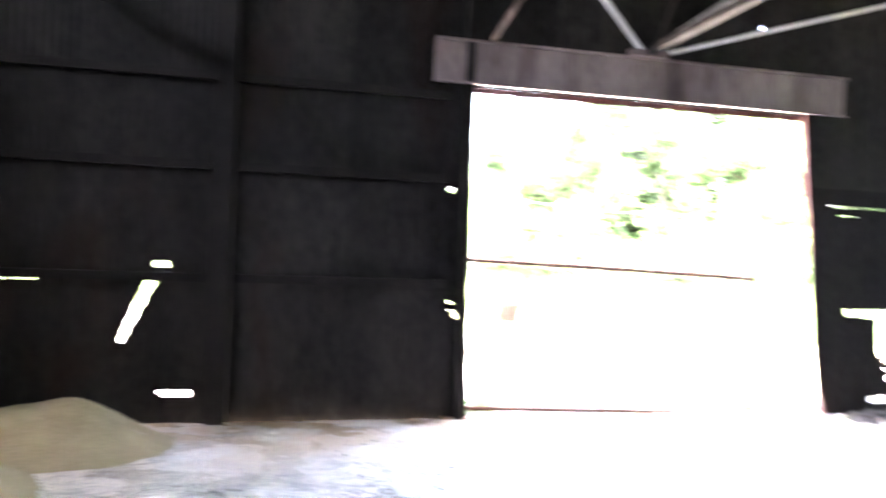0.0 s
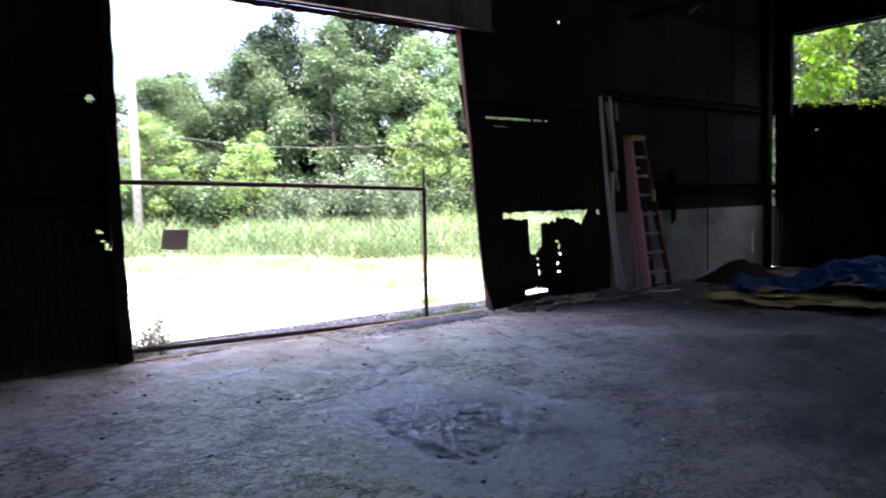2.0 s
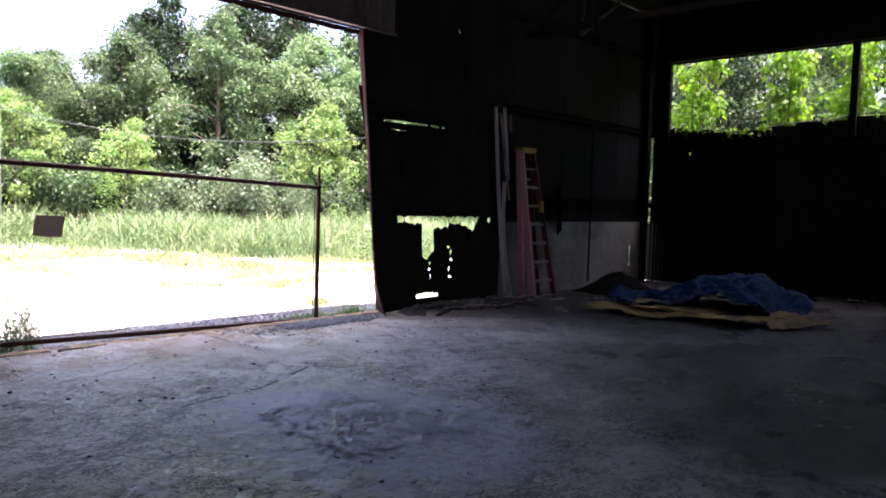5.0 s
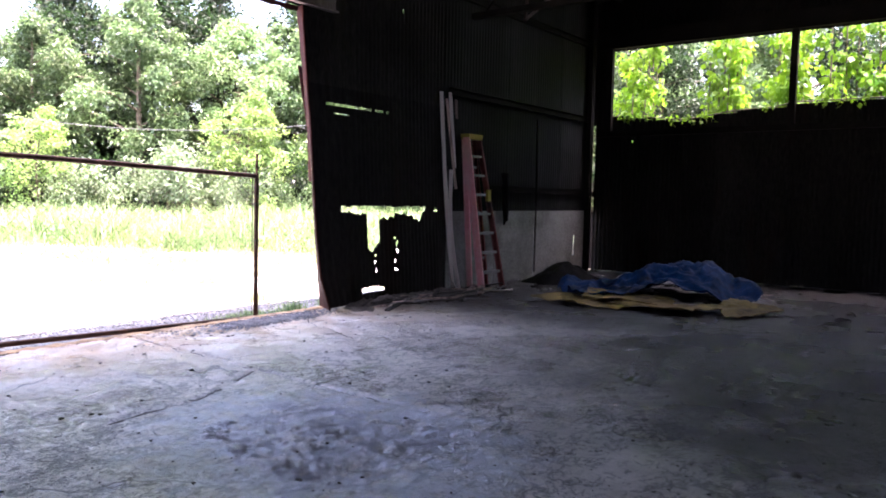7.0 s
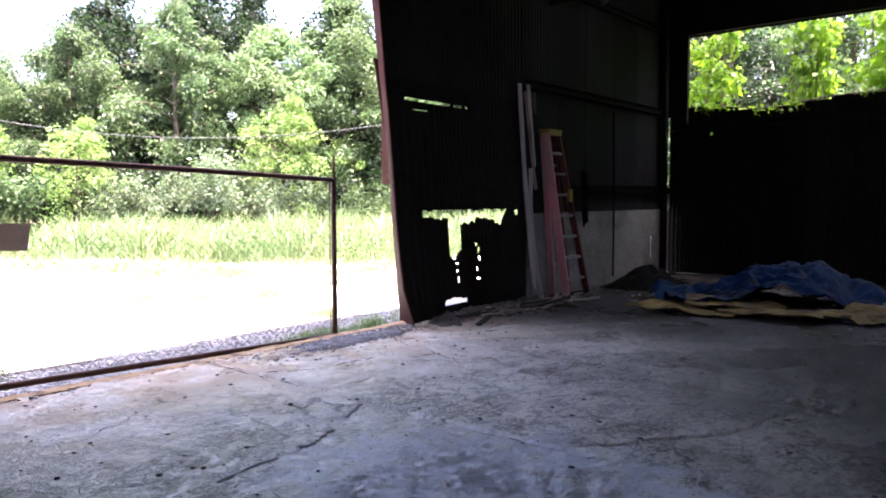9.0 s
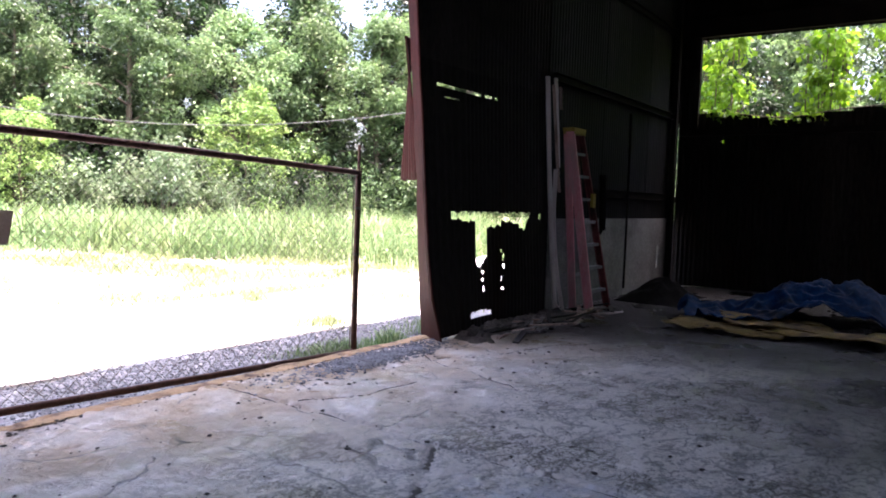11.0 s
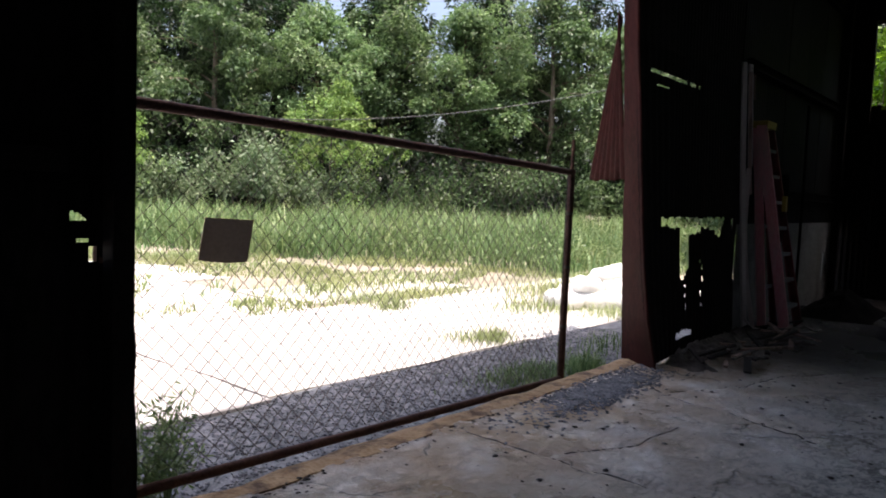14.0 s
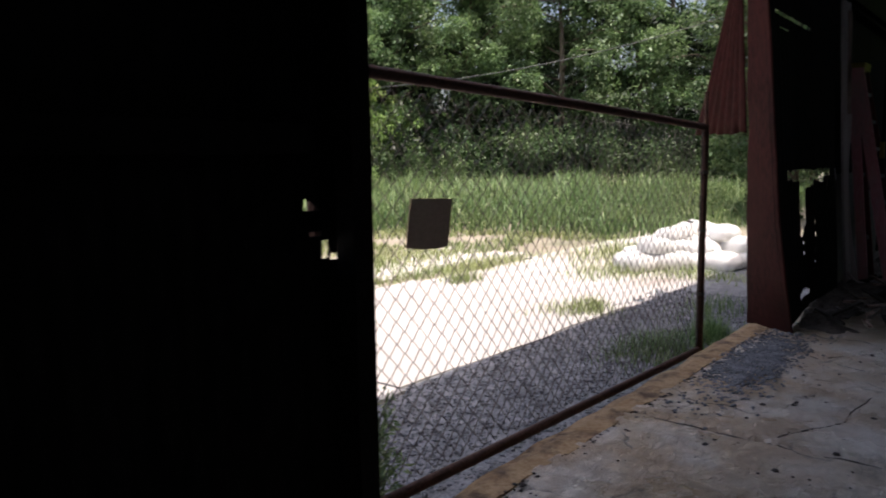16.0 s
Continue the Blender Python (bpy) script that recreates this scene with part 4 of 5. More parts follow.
# ---- tarp heap ----
def heap_z(x, y):
    h = 0.56 * math.exp(-((x - 4.4) / 0.7) ** 2 - ((y + 2.85) / 0.55) ** 2) + 0.16 * math.exp(-((x - 3.9) / 0.8) ** 2 - ((y + 1.7) / 0.6) ** 2)
    h += 0.2 * math.exp(-((x - 5.4) / 0.8) ** 2 - ((y + 3.6) / 0.7) ** 2)
    return h


def tarp_fn(u, v):
    a = u * 2 * math.pi
    r = v * (1 + 0.16 * math.sin(3 * a + 1) + 0.1 * math.sin(5 * a) + 0.12 * nz(math.cos(a), math.sin(a), 0, 2))
    x, y = 4.2 + 0.95 * r * math.cos(a) - 0.42 * r * math.sin(a), -2.55 + 1.15 * r * math.sin(a)
    z = 0.9 * heap_z(x, y) + 0.03 + 0.16 * nz(x, y, 0, 1.9) + 0.22 * (0.25 - abs(nz(x, y, 4, 2.6))) + 0.08 * (0.3 - abs(nz(x, y, 9, 7))) + 0.012 * nz(x, y, 2, 22)
    return (x, y, max(z, 0.02 + 0.015 * nz(x, y, 1, 9)))


b = Build()
b.sheet(tarp_fn, steps(0, 1, 0.006), steps(0.02, 1, 0.02))
tagged(part("blue_tarp", b, M_TARP, smooth=True, solid=0.004), "crumpled dirty blue tarp thrown over a heap", "tarp")
for k, (x, y, lx, ly, rot, tilt) in enumerate(((2.85, -2.1, 0.75, 1.15, 6, 2), (3.0, -3.1, 0.75, 1.15, -8, -2), (3.4, -3.85, 0.8, 0.7, -25, 3), (3.3, -2.5, 0.7, 1.1, 20, 4))):
    b = Build()
    b.sheet(lambda u, v: (lx * (u - 0.5) + 0.12 * nz(u, v, k, 3) + 0.04 * nz(u, v, k, 11), ly * (v - 0.5) + 0.12 * nz(u, v, k + 9, 3) + 0.04 * nz(u, v, k + 9, 11), 0.045 * nz(u, v, k, 2.8) + 0.022 * nz(u, v, k, 8)),
            steps(0, 1, 0.05), steps(0, 1, 0.05))
    o = part("cardboard_sheet", b, M_CARD, smooth=True, solid=0.005)
    o.matrix_world = pose(x, y, 0.045 + 0.012 * k, tilt, 2 - tilt, rot)
    tagged(o, "limp tan cardboard sheet on the floor by the tarp", "cardboard", group="cardboard sheets")
b = Build()
for k in range(60):
    b.lump((rnd.uniform(2.6, 6.6), rnd.uniform(-5.0, -1.4), 0.03), rnd.uniform(0.02, 0.07), k + 300, 0.6)
tagged(part("rubble", b, M_ASH), "dark rubble scattered round the tarp", "debris", kind="stuff")
b = Build()
b.sheet(lambda u, v: (5.0 + 1.5 * (u - 0.5), -0.62 + 0.9 * (v - 0.5), 0.28 * max(0, math.sin(math.pi * u) * math.sin(math.pi * v)) + 0.12 * nz(u, v, 0, 6) * math.sin(math.pi * u) * math.sin(math.pi * v)), steps(0, 1, 0.05), steps(0, 1, 0.05))
tagged(part("soot_heap", b, M_RAG), "dark heap of burnt rubbish in the corner", "debris", kind="stuff")

# ---- sand piles, left ----
for cx, cy, rx_, ry_, h, nm in ((-7.75, -0.85, 1.15, 0.8, 0.62, "sand pile heaped against the wall foot"), (-8.5, -2.1, 1.2, 1.1, 0.75, "loose yellow-brown sand pile on the floor")):
    b = Build()
    b.sheet(lambda a, r: (cx + rx_ * r * math.cos(a) * (1 + 0.12 * nz(math.cos(a), math.sin(a), cx, 1.5)), cy + ry_ * r * math.sin(a),
                          -0.02 + h * 0.8 * (0.5 + 0.5 * math.cos(math.pi * min(1, r))) * (1 + 0.35 * nz(r * math.cos(a), r * math.sin(a), cx, 2)) + 0.02 * nz(a * 2, r * 4, 0, 3) * (1 - r)), steps(0, 2 * math.pi, 0.12), steps(0.0, 1, 0.05))
    tagged(part("sand_heap", b, M_SAND, smooth=True), nm, "sand heap", group="sand heaps")


# ---- sandbags ----
def sandbag(x, y, z, rot, tilt=0, sx=0.36, sy=0.22, sz=0.125, seed=0):
    b = Build()
    us, vs = steps(0, 2 * math.pi, 0.3), steps(-math.pi / 2, math.pi / 2, 0.24)

    def sup(c, p):
        return math.copysign(abs(c) ** p, c)

    b.sheet(lambda a, e: (sx * sup(math.cos(e), 0.55) * sup(math.cos(a), 0.6), sy * sup(math.cos(e), 0.55) * sup(math.sin(a), 0.7),
                          sz * sup(math.sin(e), 0.8) * (1 + 0.35 * nz(a, e, seed, 1.2)) + 0.045 * nz(math.cos(a) * 2, math.sin(a) * 2, seed + e, 2.2)), us, vs)
    o = part("sandbag", b, M_BAG, smooth=True)
    o.matrix_world = pose(x, y, z, tilt, tilt * 0.5, rot)
    return tagged(o, "plump white woven plastic sandbag on the weedy pavement", "sandbag", group="sandbag stack")


bags = ((3.38, 2.5, 0.0, 62, 3), (3.75, 2.12, 0.0, 118, 5), (4.1, 1.7, 0.0, 75, -4), (4.42, 1.25, 0.0, 112, 4), (3.95, 2.72, 0.0, 30, 4), (4.45, 2.3, 0.0, 120, 3), (4.85, 1.85, 0.0, 80, -3), (4.7, 2.85, 0.0, 15, 3),
        (3.85, 2.4, 0.17, 40, 10), (4.2, 1.98, 0.16, 118, -9), (4.62, 2.5, 0.17, 66, 8), (4.55, 1.6, 0.17, 66, 8), (4.3, 2.25, 0.32, 150, 12), (4.72, 2.15, 0.33, 55, -10), (4.65, 1.75, 0.32, 20, 6))
for k, (x, y, z, r, t) in enumerate(bags):
    sandbag(x, y, z - 0.07, r, t, sx=0.33 + 0.035 * (k % 3), sy=0.21 + 0.02 * (k % 2), seed=k * 3)


# ---- plants ----
def leaf_mesh(pts, dirs, sizes, name, mat, parent, width=0.5, fold=0.25, seed=1, flat=0.0):
    """One mesh of many small folded leaves at pts, pointing along dirs."""
    r = np.random.RandomState(seed)
    n = len(pts)
    d = dirs / (np.linalg.norm(dirs, axis=1, keepdims=True) + 1e-9)
    side = np.cross(d, r.normal(size=(n, 3)) + np.array([0, 0, flat]))
    side /= np.linalg.norm(side, axis=1, keepdims=True) + 1e-9
    up = np.cross(side, d)
    s = sizes[:, None]
    v = np.empty((n, 4, 3))
    v[:, 0] = pts
    v[:, 1] = pts + d * s * 0.5 + side * s * width * 0.5 + up * s * fold * 0.4
    v[:, 2] = pts + d * s - up * s * fold * 0.3
    v[:, 3] = pts + d * s * 0.5 - side * s * width * 0.5 + up * s * fold * 0.4
    me = bpy.data.meshes.new(name)
    me.vertices.add(4 * n)
    me.vertices.foreach_set("co", v.ravel())
    me.loops.add(4 * n)
    me.loops.foreach_set("vertex_index", np.arange(4 * n, dtype=np.int32))
    me.polygons.add(n)
    me.polygons.foreach_set("loop_start", np.arange(0, 4 * n, 4, dtype=np.int32))
    me.materials.append(mat)
    me.update(calc_edges=True)
    me.validate()
    ob = new(name, me)
    if parent:
        ob.parent = parent
    return ob


def tree(seed, height, spread, leaves, leaf, mat, label, trunk_r=0.16, low_crown=0.25, clump=0.55, droop=0.0, drape=0.0, name="tree"):
    """Tapered trunk with limbs; leaves in clumps at and along the limbs."""
    r = random.Random(seed)
    g = np.random.RandomState(seed)
    t = thing(name, label, "tree", group="forest edge")
    b = Build()
    top_pt = Vector((r.uniform(-0.5, 0.5), r.uniform(-0.5, 0.5), height * 0.9))
    bend = Vector((r.uniform(-0.4, 0.4), r.uniform(-0.4, 0.4), 0))
    trunk = [Vector((0, 0, -0.1)).lerp(top_pt, k / 7) + bend * math.sin(math.pi * k / 7) for k in range(8)]
    b.tube(trunk, [trunk_r * (1 - 0.85 * k / 7) for k in range(8)], 7)
    centres = []
    nl = 24
    for k in range(nl):
        s = low_crown + (0.97 - low_crown) * (k + r.random()) / nl
        i = min(6, int(s * 7))
        o = trunk[i].lerp(trunk[i + 1], s * 7 - i)
        a = k * 2.4 + r.uniform(-0.4, 0.4)
        prof = math.sin(math.pi * min(1, max(0.12, (s - low_crown + 0.18) / (1.12 - low_crown)))) ** 0.7
        L = spread * prof * r.uniform(0.65, 1.1)
        e = o + Vector((math.cos(a) * L, math.sin(a) * L, L * r.uniform(0.1, 0.55) - droop * L))
        mid = o.lerp(e, 0.5) + Vector((0, 0, 0.12 * L))
        rr = trunk_r * (1 - 0.85 * s) * 0.5
        b.tube([o, mid, e], [rr, rr * 0.6, rr * 0.15], 4, False)
        for q in (0.35, 0.6, 0.82, 1.0):
            c = (o.lerp(mid, q * 2) if q < 0.5 else mid.lerp(e, q * 2 - 1)) + Vector((r.gauss(0, 0.3), r.gauss(0, 0.3), r.gauss(0, 0.25))) * clump
            centres.append(c)
            if r.random() < 0.35:
                centres.append(c + Vector((r.gauss(0, 0.7), r.gauss(0, 0.7), r.gauss(0, 0.5))) * clump * 1.3)
    part("trunk", b, M_BARK, t)
    centres = np.array([tuple(c) for c in centres])
    w = g.uniform(0.2, 1.8, len(centres))
    which = g.choice(len(centres), leaves, p=w / w.sum())
    off = g.normal(size=(leaves, 3))
    off /= np.linalg.norm(off, axis=1, keepdims=True)
    size = clump * g.uniform(0.45, 1.5, len(centres))
    rad = size[which][:, None] * g.uniform(0.3, 1.0, (leaves, 1)) ** 0.4
    pts = centres[which] + off * rad * np.array([1, 1, 0.7])
    # creeper curtains hang from some of the clumps
    hung = (g.uniform(0, 1, len(centres)) < drape)[which] & (g.uniform(0, 1, leaves) < 0.75)
    fall = (g.uniform(0.6, 3.0, len(centres))[which] * g.uniform(0, 1, leaves) ** 0.8)[hung]
    pts[hung] = centres[which][hung] + g.normal(size=(hung.sum(), 3)) * 0.2 - np.stack([0 * fall, 0 * fall, fall], -1)
    pts[:, 2] = np.maximum(pts[:, 2], 0.3)
    pts[:, 2] -= droop * g.uniform(0, 1.1, leaves) ** 2 * clump
    dirs = off * np.array([0.9, 0.9, 0.4]) + g.normal(size=(leaves, 3)) * 0.5 + np.array([0, 0, -0.25 - droop])
    sizes = leaf * g.uniform(0.6, 1.35, leaves)
    leaf_mesh(pts, dirs, sizes, "crown", mat, t, 0.55, seed=seed, flat=2.2)
    return t


def shrub(seed, height, spread, leaves, leaf, mat, label, bare=0.92):
    r = random.Random(seed)
    g = np.random.RandomState(seed)
    t = thing("shrub", label, "shrub", group="undergrowth")
    b = Build()
    tips = []
    for k in range(11):
        a, L = r.uniform(0, 6.28), r.uniform(0.4, 1) * spread
        e = Vector((math.cos(a) * L, math.sin(a) * L, height * r.uniform(0.35, 1)))
        mid = e * 0.5 + Vector((0, 0, height * 0.12))
        b.tube([(0.1 * math.cos(a), 0.1 * math.sin(a), -0.08), mid, e], [0.03, 0.02, 0.006], 4, False)
        tips += [e, mid.lerp(e, 0.5), mid + Vector((r.gauss(0, 0.2), r.gauss(0, 0.2), 0))]
    part("stem", b, M_BARK, t)
    c = np.array([tuple(p) for p in tips])
    which = g.randint(0, len(c), leaves)
    off = g.normal(size=(leaves, 3))
    off /= np.linalg.norm(off, axis=1, keepdims=True)
    pts = c[which] + off * g.uniform(0.1, 1, (leaves, 1)) * spread * 0.36
    pts[:, 2] = np.abs(pts[:, 2]) + 0.03
    thin = (pts[:, 2] < 0.38 * height) & (g.uniform(0, 1, leaves) < bare)
    pts[thin, 2] = height * g.uniform(0.4, 0.95, thin.sum())
    leaf_mesh(pts, off + g.normal(size=(leaves, 3)) * 0.5 + np.array([0, 0, -0.15]), leaf * g.uniform(0.6, 1.3, leaves), "foliage", mat, t, 0.5, seed=seed, flat=1.5)
    return t


def put(src, x, y, s, rot, first):
    m = pose(x, y, GROUND, 0, 0, rot)
    if first:
        src.matrix_basis = m @ Matrix.Scale(s, 4)
        return src
    o = copy_thing(src, m)
    o.scale = (s, s, s)
    return o


kinds = [tree(11, 11.5, 3.3, 26000, 0.17, M_LEAF, "tall leafy forest tree draped in creepers", 0.2, 0.12, 0.55, 0.2, 0.45),
         tree(23, 9.5, 3.2, 24000, 0.16, M_LEAFMID, "broad light green tree at the forest edge", 0.17, 0.14, 0.62, 0.05, 0.1),
         tree(37, 13.0, 3.3, 18000, 0.20, M_LEAFSHADE, "tall forest tree, deep shade put into its leaf colour", 0.22, 0.05, 0.7, 0.2, 0.35),
         tree(41, 6.4, 2.1, 8500, 0.13, M_LEAFLIGHT, "slender bright green young tree in full sun", 0.08, 0.1, 0.34, 0.05, 0.15)]
layout = [  # kind, x, y, size, turn
    (3, 14.2, 19.2, 1.0, 0), (3, 17.5, 20.5, 0.75, 90), (3, 3.0, 24.5, 0.95, 200), (3, 7.0, 22.6, 0.8, 40),
    (1, -12.5, 31, 0.62, 10), (1, -8.0, 30, 0.72, 70), (1, -4.0, 29, 0.70, 130), (0, 0.5, 28.5, 0.66, 20), (1, 4.5, 27.5, 0.86, 200), (0, 8.2, 26.0, 0.86, 100),
    (0, 11.8, 24.4, 1.0, 250), (1, 15.5, 23.2, 1.12, 320), (0, 19.0, 21.2, 1.12, 45), (1, 21.5, 18.5, 1.15, 160), (0, 24.0, 16.0, 1.1, 280), (1, 26.0, 12.8, 1.1, 33), (0, 27.5, 9.0, 1.05, 190),
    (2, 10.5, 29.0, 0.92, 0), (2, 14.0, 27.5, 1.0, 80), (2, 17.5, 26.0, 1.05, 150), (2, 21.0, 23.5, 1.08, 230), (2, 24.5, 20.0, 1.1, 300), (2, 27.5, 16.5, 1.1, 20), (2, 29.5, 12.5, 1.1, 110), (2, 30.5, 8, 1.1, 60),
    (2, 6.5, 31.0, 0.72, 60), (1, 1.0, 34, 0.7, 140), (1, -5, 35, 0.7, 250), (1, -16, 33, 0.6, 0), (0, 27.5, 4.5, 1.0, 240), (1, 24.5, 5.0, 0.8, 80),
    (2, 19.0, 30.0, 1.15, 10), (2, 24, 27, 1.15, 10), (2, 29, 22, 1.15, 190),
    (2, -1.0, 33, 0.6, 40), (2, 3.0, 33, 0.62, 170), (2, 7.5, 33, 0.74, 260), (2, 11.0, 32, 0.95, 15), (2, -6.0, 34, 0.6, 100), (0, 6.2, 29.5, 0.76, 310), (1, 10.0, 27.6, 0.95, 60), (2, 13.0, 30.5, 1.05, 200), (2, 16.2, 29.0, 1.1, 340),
    (2, 11.6, -3.6, 0.5, 140), (2, 11.8, 0.6, 0.54, 250), (2, 11.5, -7.4, 0.54, 20), (0, 13.2, 3.0, 0.75, 20), (1, 14.5, -2.0, 0.85, 90), (0, 14.0, -6.5, 0.85, 200), (2, 18.0, 0.5, 0.9, 120), (2, 18.0, -5, 0.9, 10), (2, 17.5, -10.0, 0.9, 10)]
seen = set()
for k, x, y, s, rot in layout:
    put(kinds[k], x, y, s, rot, k not in seen)
    seen.add(k)
shrubs = [shrub(3, 2.6, 1.8, 5500, 0.15, M_LEAFPALE, "pale glossy shrub in the sun at the forest edge"),
          shrub(8, 2.4, 2.0, 5500, 0.17, M_LEAF, "dense green shrub at the forest edge"),
          shrub(15, 2.2, 2.0, 5500, 0.19, M_LEAFSHADE, "undergrowth shrub, canopy shade put into its leaf colour")]
seen = set()
for k, x, y, s, rot in ((0, 10.6, 20.2, 1.2, 0), (0, 12.8, 19.2, 0.9, 80), (0, 8.4, 21.6, 0.9, 190), (1, 16.3, 18.6, 0.8, 300), (1, 5.5, 24.0, 1.0, 0), (1, 2.0, 25.4, 1.0, 90), (1, -2.0, 26.0, 1.0, 200),
                        (1, -6, 27, 1.0, 30), (1, -10, 28, 1.0, 70), (1, 18.5, 17.6, 1.0, 130), (1, 20.8, 15.5, 1.0, 10), (1, 22.6, 12.5, 1.05, 240), (1, 24, 9.5, 1.0, 80), (2, 9.5, 23.5, 1.2, 0), (2, 12.0, 22.2, 1.2, 50),
                        (2, 14.5, 21.4, 1.25, 100), (2, 17.0, 20.0, 1.2, 150), (2, 19.8, 18.2, 1.2, 200), (2, 22.2, 15.5, 1.2, 250), (2, 24.0, 12.2, 1.2, 20), (2, 25.2, 9.0, 1.2, 80), (2, 6.5, 25.2, 1.2, 10), (2, 3.0, 27, 1.2, 10), (2, -1, 28, 1.2, 10),
                        (2, 25.5, 6.0, 1.2, 10), (1, 23.5, 6.5, 0.9, 10)):
    put(shrubs[k], x, y, s, rot, k not in seen)
    seen.add(k)


def blades(n, place, height, seed, name, label, mat=M_GRASS, width=0.012, lean_by=0.35, kind="stuff", category="grass"):
    """n grass blades; place(r) gives x, y and a height factor, or None."""
    g = random.Random(seed)
    b = Build()
    for _ in range(n):
        p = place(g)
        if p is None:
            continue
        x, y, z, f = p
        h = height * f * g.uniform(0.55, 1.2)
        a = g.uniform(0, 6.28)
        w = width * g.uniform(0.7, 1.4) * (0.6 + 0.5 * f)
        dx, dy = math.cos(a), math.sin(a)
        k = h * lean_by * g.uniform(0.1, 1.3)
        tx, ty = math.cos(a + 1.57) * w, math.sin(a + 1.57) * w
        i = len(b.v)
        b.v += [(x - tx, y - ty, z), (x + tx, y + ty, z), (x + dx * k * 0.35 + tx * 0.8, y + dy * k * 0.35 + ty * 0.8, z + h * 0.6),
                (x + dx * k * 0.35 - tx * 0.8, y + dy * k * 0.35 - ty * 0.8, z + h * 0.6), (x + dx * k, y + dy * k, z + h)]
        b.f += [[i, i + 1, i + 2, i + 3], [i + 3, i + 2, i + 4]]
    return tagged(part(name, b, mat), label, category, kind=kind)


def edge_y(x):
    return min(15.0, max(3.4, 14.0 - 2.0 * (x - 2.5))) + 1.3 * nz(x, 0, 0, 0.6)


def field(g):
    x = g.uniform(-18, 26)
    y = g.uniform(2.5, 27)
    over = y - edge_y(x)
    if y > 27 - 0.45 * max(0, x) or x > 24.5 - 0.3 * abs(y - 8):
        return None
    patch = 0.5 + 0.8 * nz(x, y, 3, 0.35) + 0.5 * nz(x, y, 1, 1.1)
    if over < 0:
        if y < 5.5 or patch < 0.72 or g.random() > 0.45:
            return None
        return x, y, GROUND, 0.14 + 0.12 * patch
    mound = 0.5 + 1.1 * nz(x, y, 12, 0.75) + 0.6 * nz(x, y, 15, 1.9)
    if g.random() > 0.15 + 0.6 * patch + 0.5 * mound:
        return None
    return x, y, GROUND, min(1.0, 0.3 + 0.2 * over) * (0.3 + 0.5 * max(0, patch) + 0.65 * max(0, mound))


blades(105000, field, 0.85, 4, "tall_grass", "tall sunlit weeds and grass beyond the pavement", width=0.014, lean_by=0.9)


def low_field(g):
    x, y = g.uniform(-9, 8), g.uniform(4.2, 15)
    if y > edge_y(x) + 1.5 or nz(x, y, 2, 0.55) + 0.5 * nz(x, y, 6, 1.6) < (0.14 if y < 7.5 and x < 2 else -0.12):
        return None
    return x, y, GROUND + 0.03, 0.6 + 0.8 * max(0, nz(x, y, 2, 0.8))


blades(46000, low_field, 0.14, 6, "low_grass", "low yellow-green grass creeping over the pavement", M_LOWGRASS, width=0.010, lean_by=0.9)
# leafy weeds among the grass
g = np.random.RandomState(77)
stalks = []
while len(stalks) < 2600:
    x, y = g.uniform(-12, 24), g.uniform(3.5, 25)
    if y > edge_y(x) + 0.6 and y < 26 - 0.45 * max(0, x) and x < 24 - 0.3 * abs(y - 8) and nz(x, y, 5, 0.5) > -0.1:
        stalks.append((x, y, g.uniform(0.35, 1.0) * (0.75 + 0.5 * nz(x, y, 5, 0.5))))
st = np.array(stalks)
n = 60000
w = g.randint(0, len(st), n)
up = g.uniform(0.05, 1, n)
d = g.normal(size=(n, 3))
pts = np.stack([st[w, 0] + 0.10 * d[:, 0] * (1.2 - up), st[w, 1] + 0.10 * d[:, 1] * (1.2 - up), GROUND + st[w, 2] * up], -1)
o = leaf_mesh(pts, d + np.array([0, 0, 0.3]), 0.10 * g.uniform(0.5, 1.3, n), "leafy_weeds", M_GRASS, None, 0.4, seed=5)
tagged(o, "leafy green weeds standing among the grass", "weeds", kind="stuff")


def weeds_at(cx, cy, rx, ry, z):
    def place(g):
        x, y = g.gauss(cx, rx), g.gauss(cy, ry)
        d = math.hypot((x - cx) / (2 * rx), (y - cy) / (2 * ry))
        return (x, y, z, max(0.25, 1 - 0.6 * d))
    return place


for k, (cx, cy, rx_, ry_, z, n, h) in enumerate(((-0.35, 0.55, 0.35, 0.2, -0.15, 1100, 0.13), (0.05, 0.32, 0.14, 0.09, -0.12, 360, 0.24), (0.55, 1.7, 0.22, 0.14, -0.15, 420, 0.2), (1.3, 3.76, 0.18, 0.12, -0.15, 300, 0.2),
                                                (0.3, 2.0, 0.2, 0.1, -0.15, 60, 0.15), (2.9, 2.6, 0.5, 0.35, -0.17, 900, 0.18), (3.2, 1.6, 0.25, 0.4, -0.17, 500, 0.2), (1.2, 4.55, 1.2, 0.14, -0.17, 900, 0.12),
                                                (2.5, 4.4, 0.9, 0.3, -0.17, 1200, 0.15), (-1.5, 5.2, 1.2, 0.3, -0.17, 600, 0.12), (4.5, 3.2, 0.7, 0.5, -0.17, 1100, 0.3), (2.2, 5.5, 1.3, 0.5, -0.17, 1500, 0.18), (1.2, 0.7, 0.4, 0.18, -0.15, 220, 0.2))):
    blades(n, weeds_at(cx, cy, rx_, ry_, z), h, 50 + k, "weed_tuft", "green weed tuft growing from the pavement joints", M_LOWGRASS if cy > 1.3 else M_GRASS, width=0.004, lean_by=0.9, category="weeds")
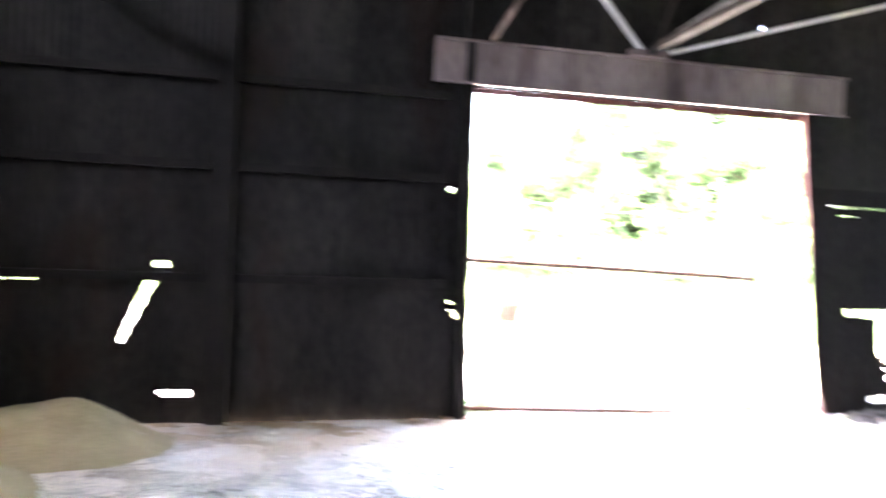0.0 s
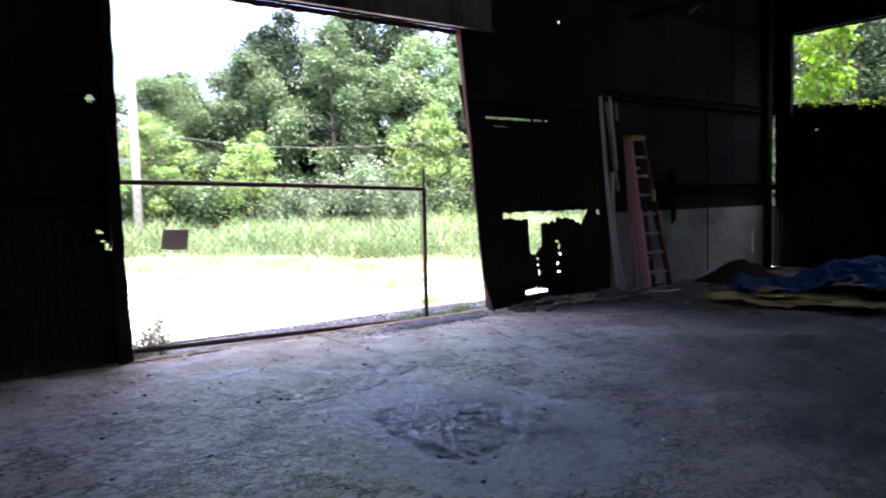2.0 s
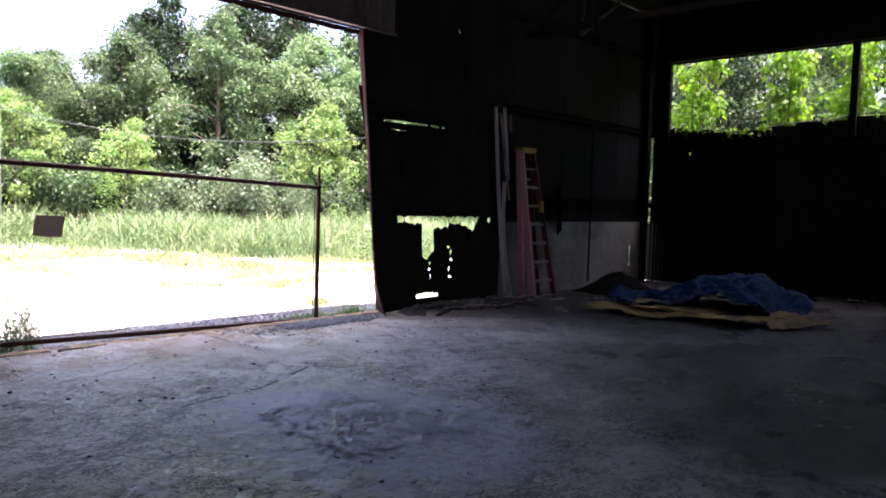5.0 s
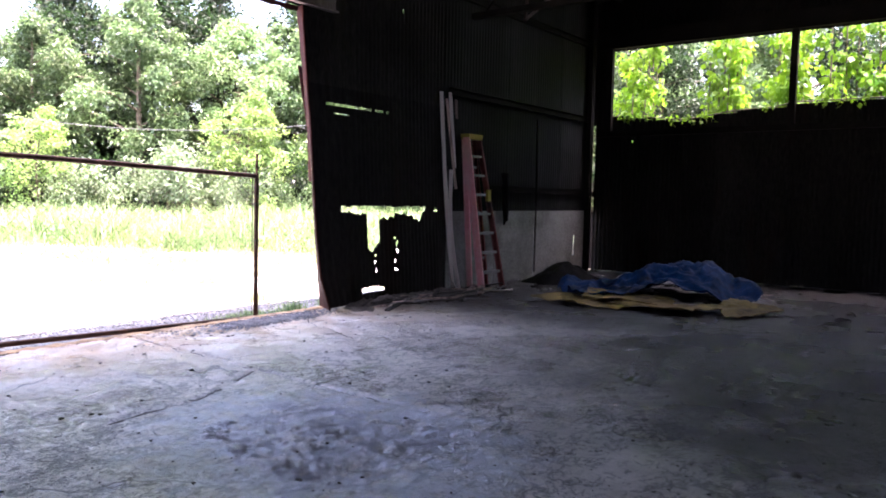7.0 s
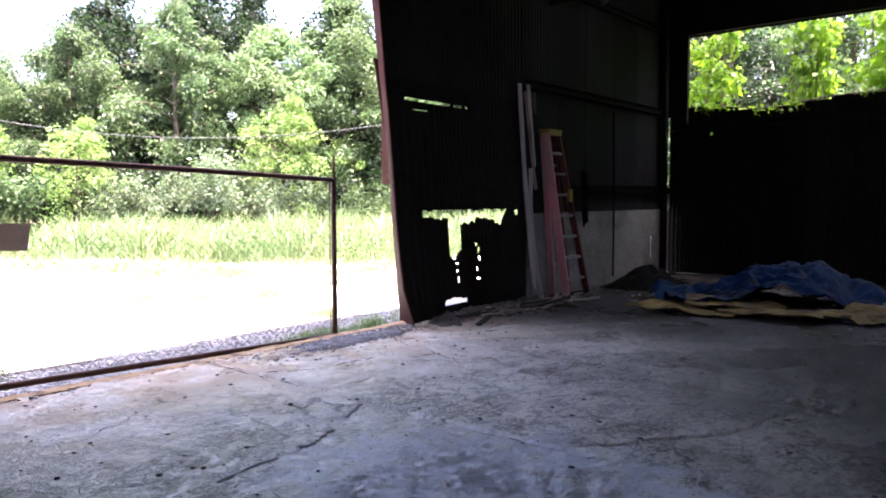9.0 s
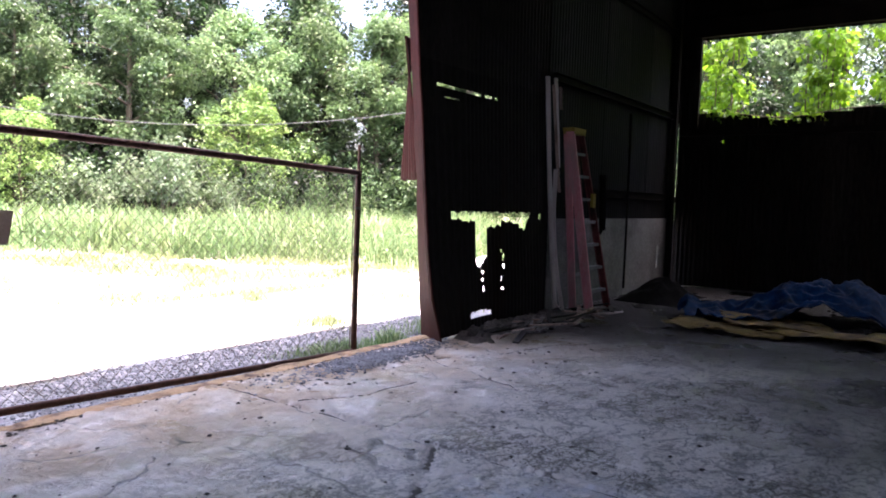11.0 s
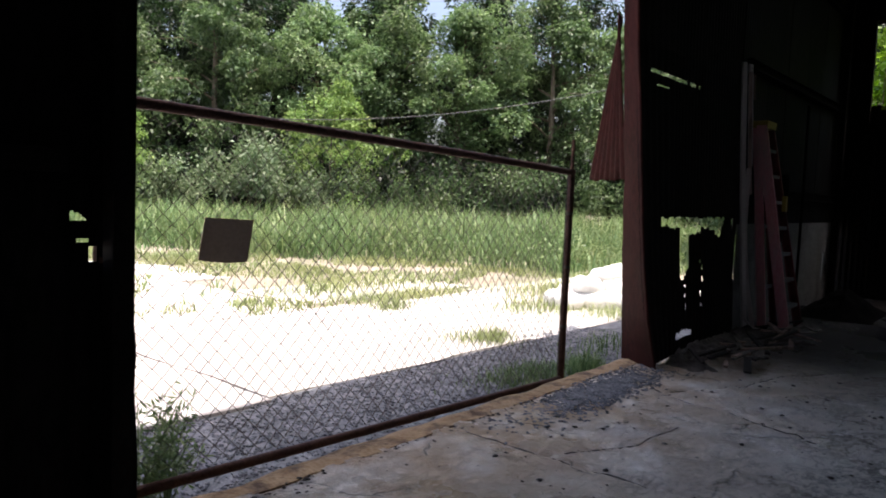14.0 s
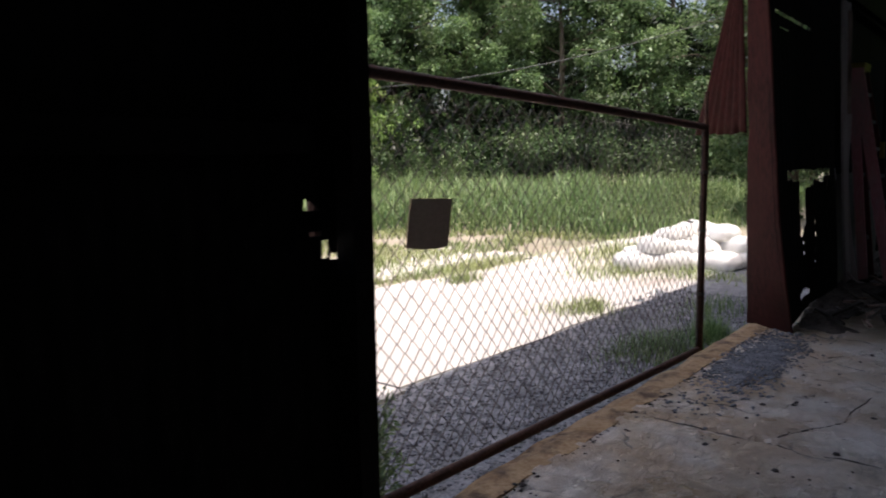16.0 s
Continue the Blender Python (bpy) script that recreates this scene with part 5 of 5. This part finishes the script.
# feathery weed at the gate's hinge side
for k, (x, y, h) in enumerate(((-3.86, 0.30, 0.62), (-3.68, 0.40, 0.5), (-4.0, 0.24, 0.4))):
    g = np.random.RandomState(70 + k)
    w = thing("feathery_weed", "feathery green weed growing at the gate's foot", "weed", group="weeds at the gate")
    b = Build()
    tips = []
    for j in range(9):
        a = g.uniform(0, 6.28)
        e = Vector((x + 0.16 * math.cos(a) * g.uniform(0.3, 1.2), y + 0.12 * math.sin(a), -0.17 + h * g.uniform(0.5, 1)))
        part("stem", Build().tube([(x, y, -0.2), Vector((x, y, -0.17)).lerp(e, 0.55) + Vector((0, 0, 0.05)), e], [0.005, 0.004, 0.0015], 4, False), M_GRASS, w)
        tips += [Vector((x, y, -0.17)).lerp(e, q) for q in np.linspace(0.35, 1, 9)]
    c = np.array([tuple(p) for p in tips])
    n = 700
    which = g.randint(0, len(c), n)
    d = g.normal(size=(n, 3))
    leaf_mesh(c[which] + d * 0.012, d + np.array([0, 0, 0.4]), 0.045 * g.uniform(0.5, 1.4, n), "leaf", M_GRASS, w, 0.22, seed=70 + k)

# vines outside the side window
g = np.random.RandomState(9)
for k, (y, wide) in enumerate(((-0.25, 0.5), (-2.1, 0.38), (-3.15, 0.25), (-4.3, 0.6), (-5.7, 0.5), (-7.0, 0.6), (-8.4, 0.5))):
    v = thing("vine_curtain", "backlit yellow-green vines hanging outside the window", "vine", group="window vines")
    x = 8.3 + g.uniform(0, 0.5)
    b = Build()
    cs = []
    for j in range(9):
        yy, xx = y + g.uniform(-wide, wide), x + g.uniform(-0.4, 0.5)
        z1 = g.uniform(2.9, 5.2)
        path = [(xx + 0.1 * nz(q, j, k, 1), yy + 0.15 * nz(q, j, k + 5, 1), GROUND + (z1 - GROUND) * q) for q in np.linspace(0, 1, 7)]
        b.tube(path, 0.012, 4, False)
        cs += [(p[0], p[1], p[2]) for p in path[2:]] + [(p[0] + g.uniform(-0.2, 0.2), p[1] + g.uniform(-0.2, 0.2), p[2] + 0.15) for p in path[2:]]
    part("stem", b, M_BARK, v)
    c = np.array(cs)
    n = 2600
    d = g.normal(size=(n, 3))
    d /= np.linalg.norm(d, axis=1, keepdims=True)
    leaf_mesh(c[g.randint(0, len(c), n)] + d * g.uniform(0.02, 0.22, (n, 1)), d * 0.6 + np.array([-0.3, 0, -0.7]), 0.125 * g.uniform(0.5, 1.3, n), "foliage", M_VINE, v, 0.8, seed=k)

# creeper spilling over the window's sill
creeper = thing("sill_creeper", "green creeper spilling over the window sill", "creeper", group="window vines")
n = 800
yy = -0.45 - 8.3 * g.uniform(0, 1, n) ** 1.3
keep = np.array([nz(v, 0, 3, 1.3) + 0.35 * nz(v, 1, 0, 5) for v in yy]) > -0.08
yy = yy[keep]
n = len(yy)
zz = np.array([2.90 - 0.13 * math.exp(-((v + 1.7) / 0.7) ** 2) + (0.06 if v < -3.4 else 0) for v in yy]) + g.normal(0, 0.04, n)
d = g.normal(size=(n, 3))
leaf_mesh(np.stack([7.2 + g.normal(0, 0.06, n), yy, zz], -1), d + np.array([-0.3, 0, -0.5]), 0.09 * g.uniform(0.5, 1.3, n), "foliage", M_VINE, creeper, 0.8, seed=31)
part("stem", Build().tube([(7.2, v, 2.92 - 0.13 * math.exp(-((v + 1.7) / 0.7) ** 2) + (0.06 if v < -3.4 else 0)) for v in steps(-8.8, -0.45, 0.25)], 0.012, 4, False), M_BARK, creeper)

# pole and cable
pole = thing("utility_pole", "pale weathered wooden utility pole at the field's edge", "pole")
part("shaft", Build().tube([(1.45, 20, GROUND - 0.05), (1.45, 20, 4.0), (1.43, 20, 8.2)], [0.15, 0.13, 0.10], 10), M_POLE, pole, smooth=True)
b = Build()
p0, p1 = Vector((1.45, 19.85, 4.1)), Vector((13.5, 4.0, 5.0))
b.tube([p0.lerp(p1, q) - Vector((0, 0, 1.4 * 4 * q * (1 - q))) for q in np.linspace(0, 1, 25)], 0.011, 5)
tagged(part("overhead_cable", b, M_CABLE, smooth=True), "thin sagging overhead service cable", "cable")
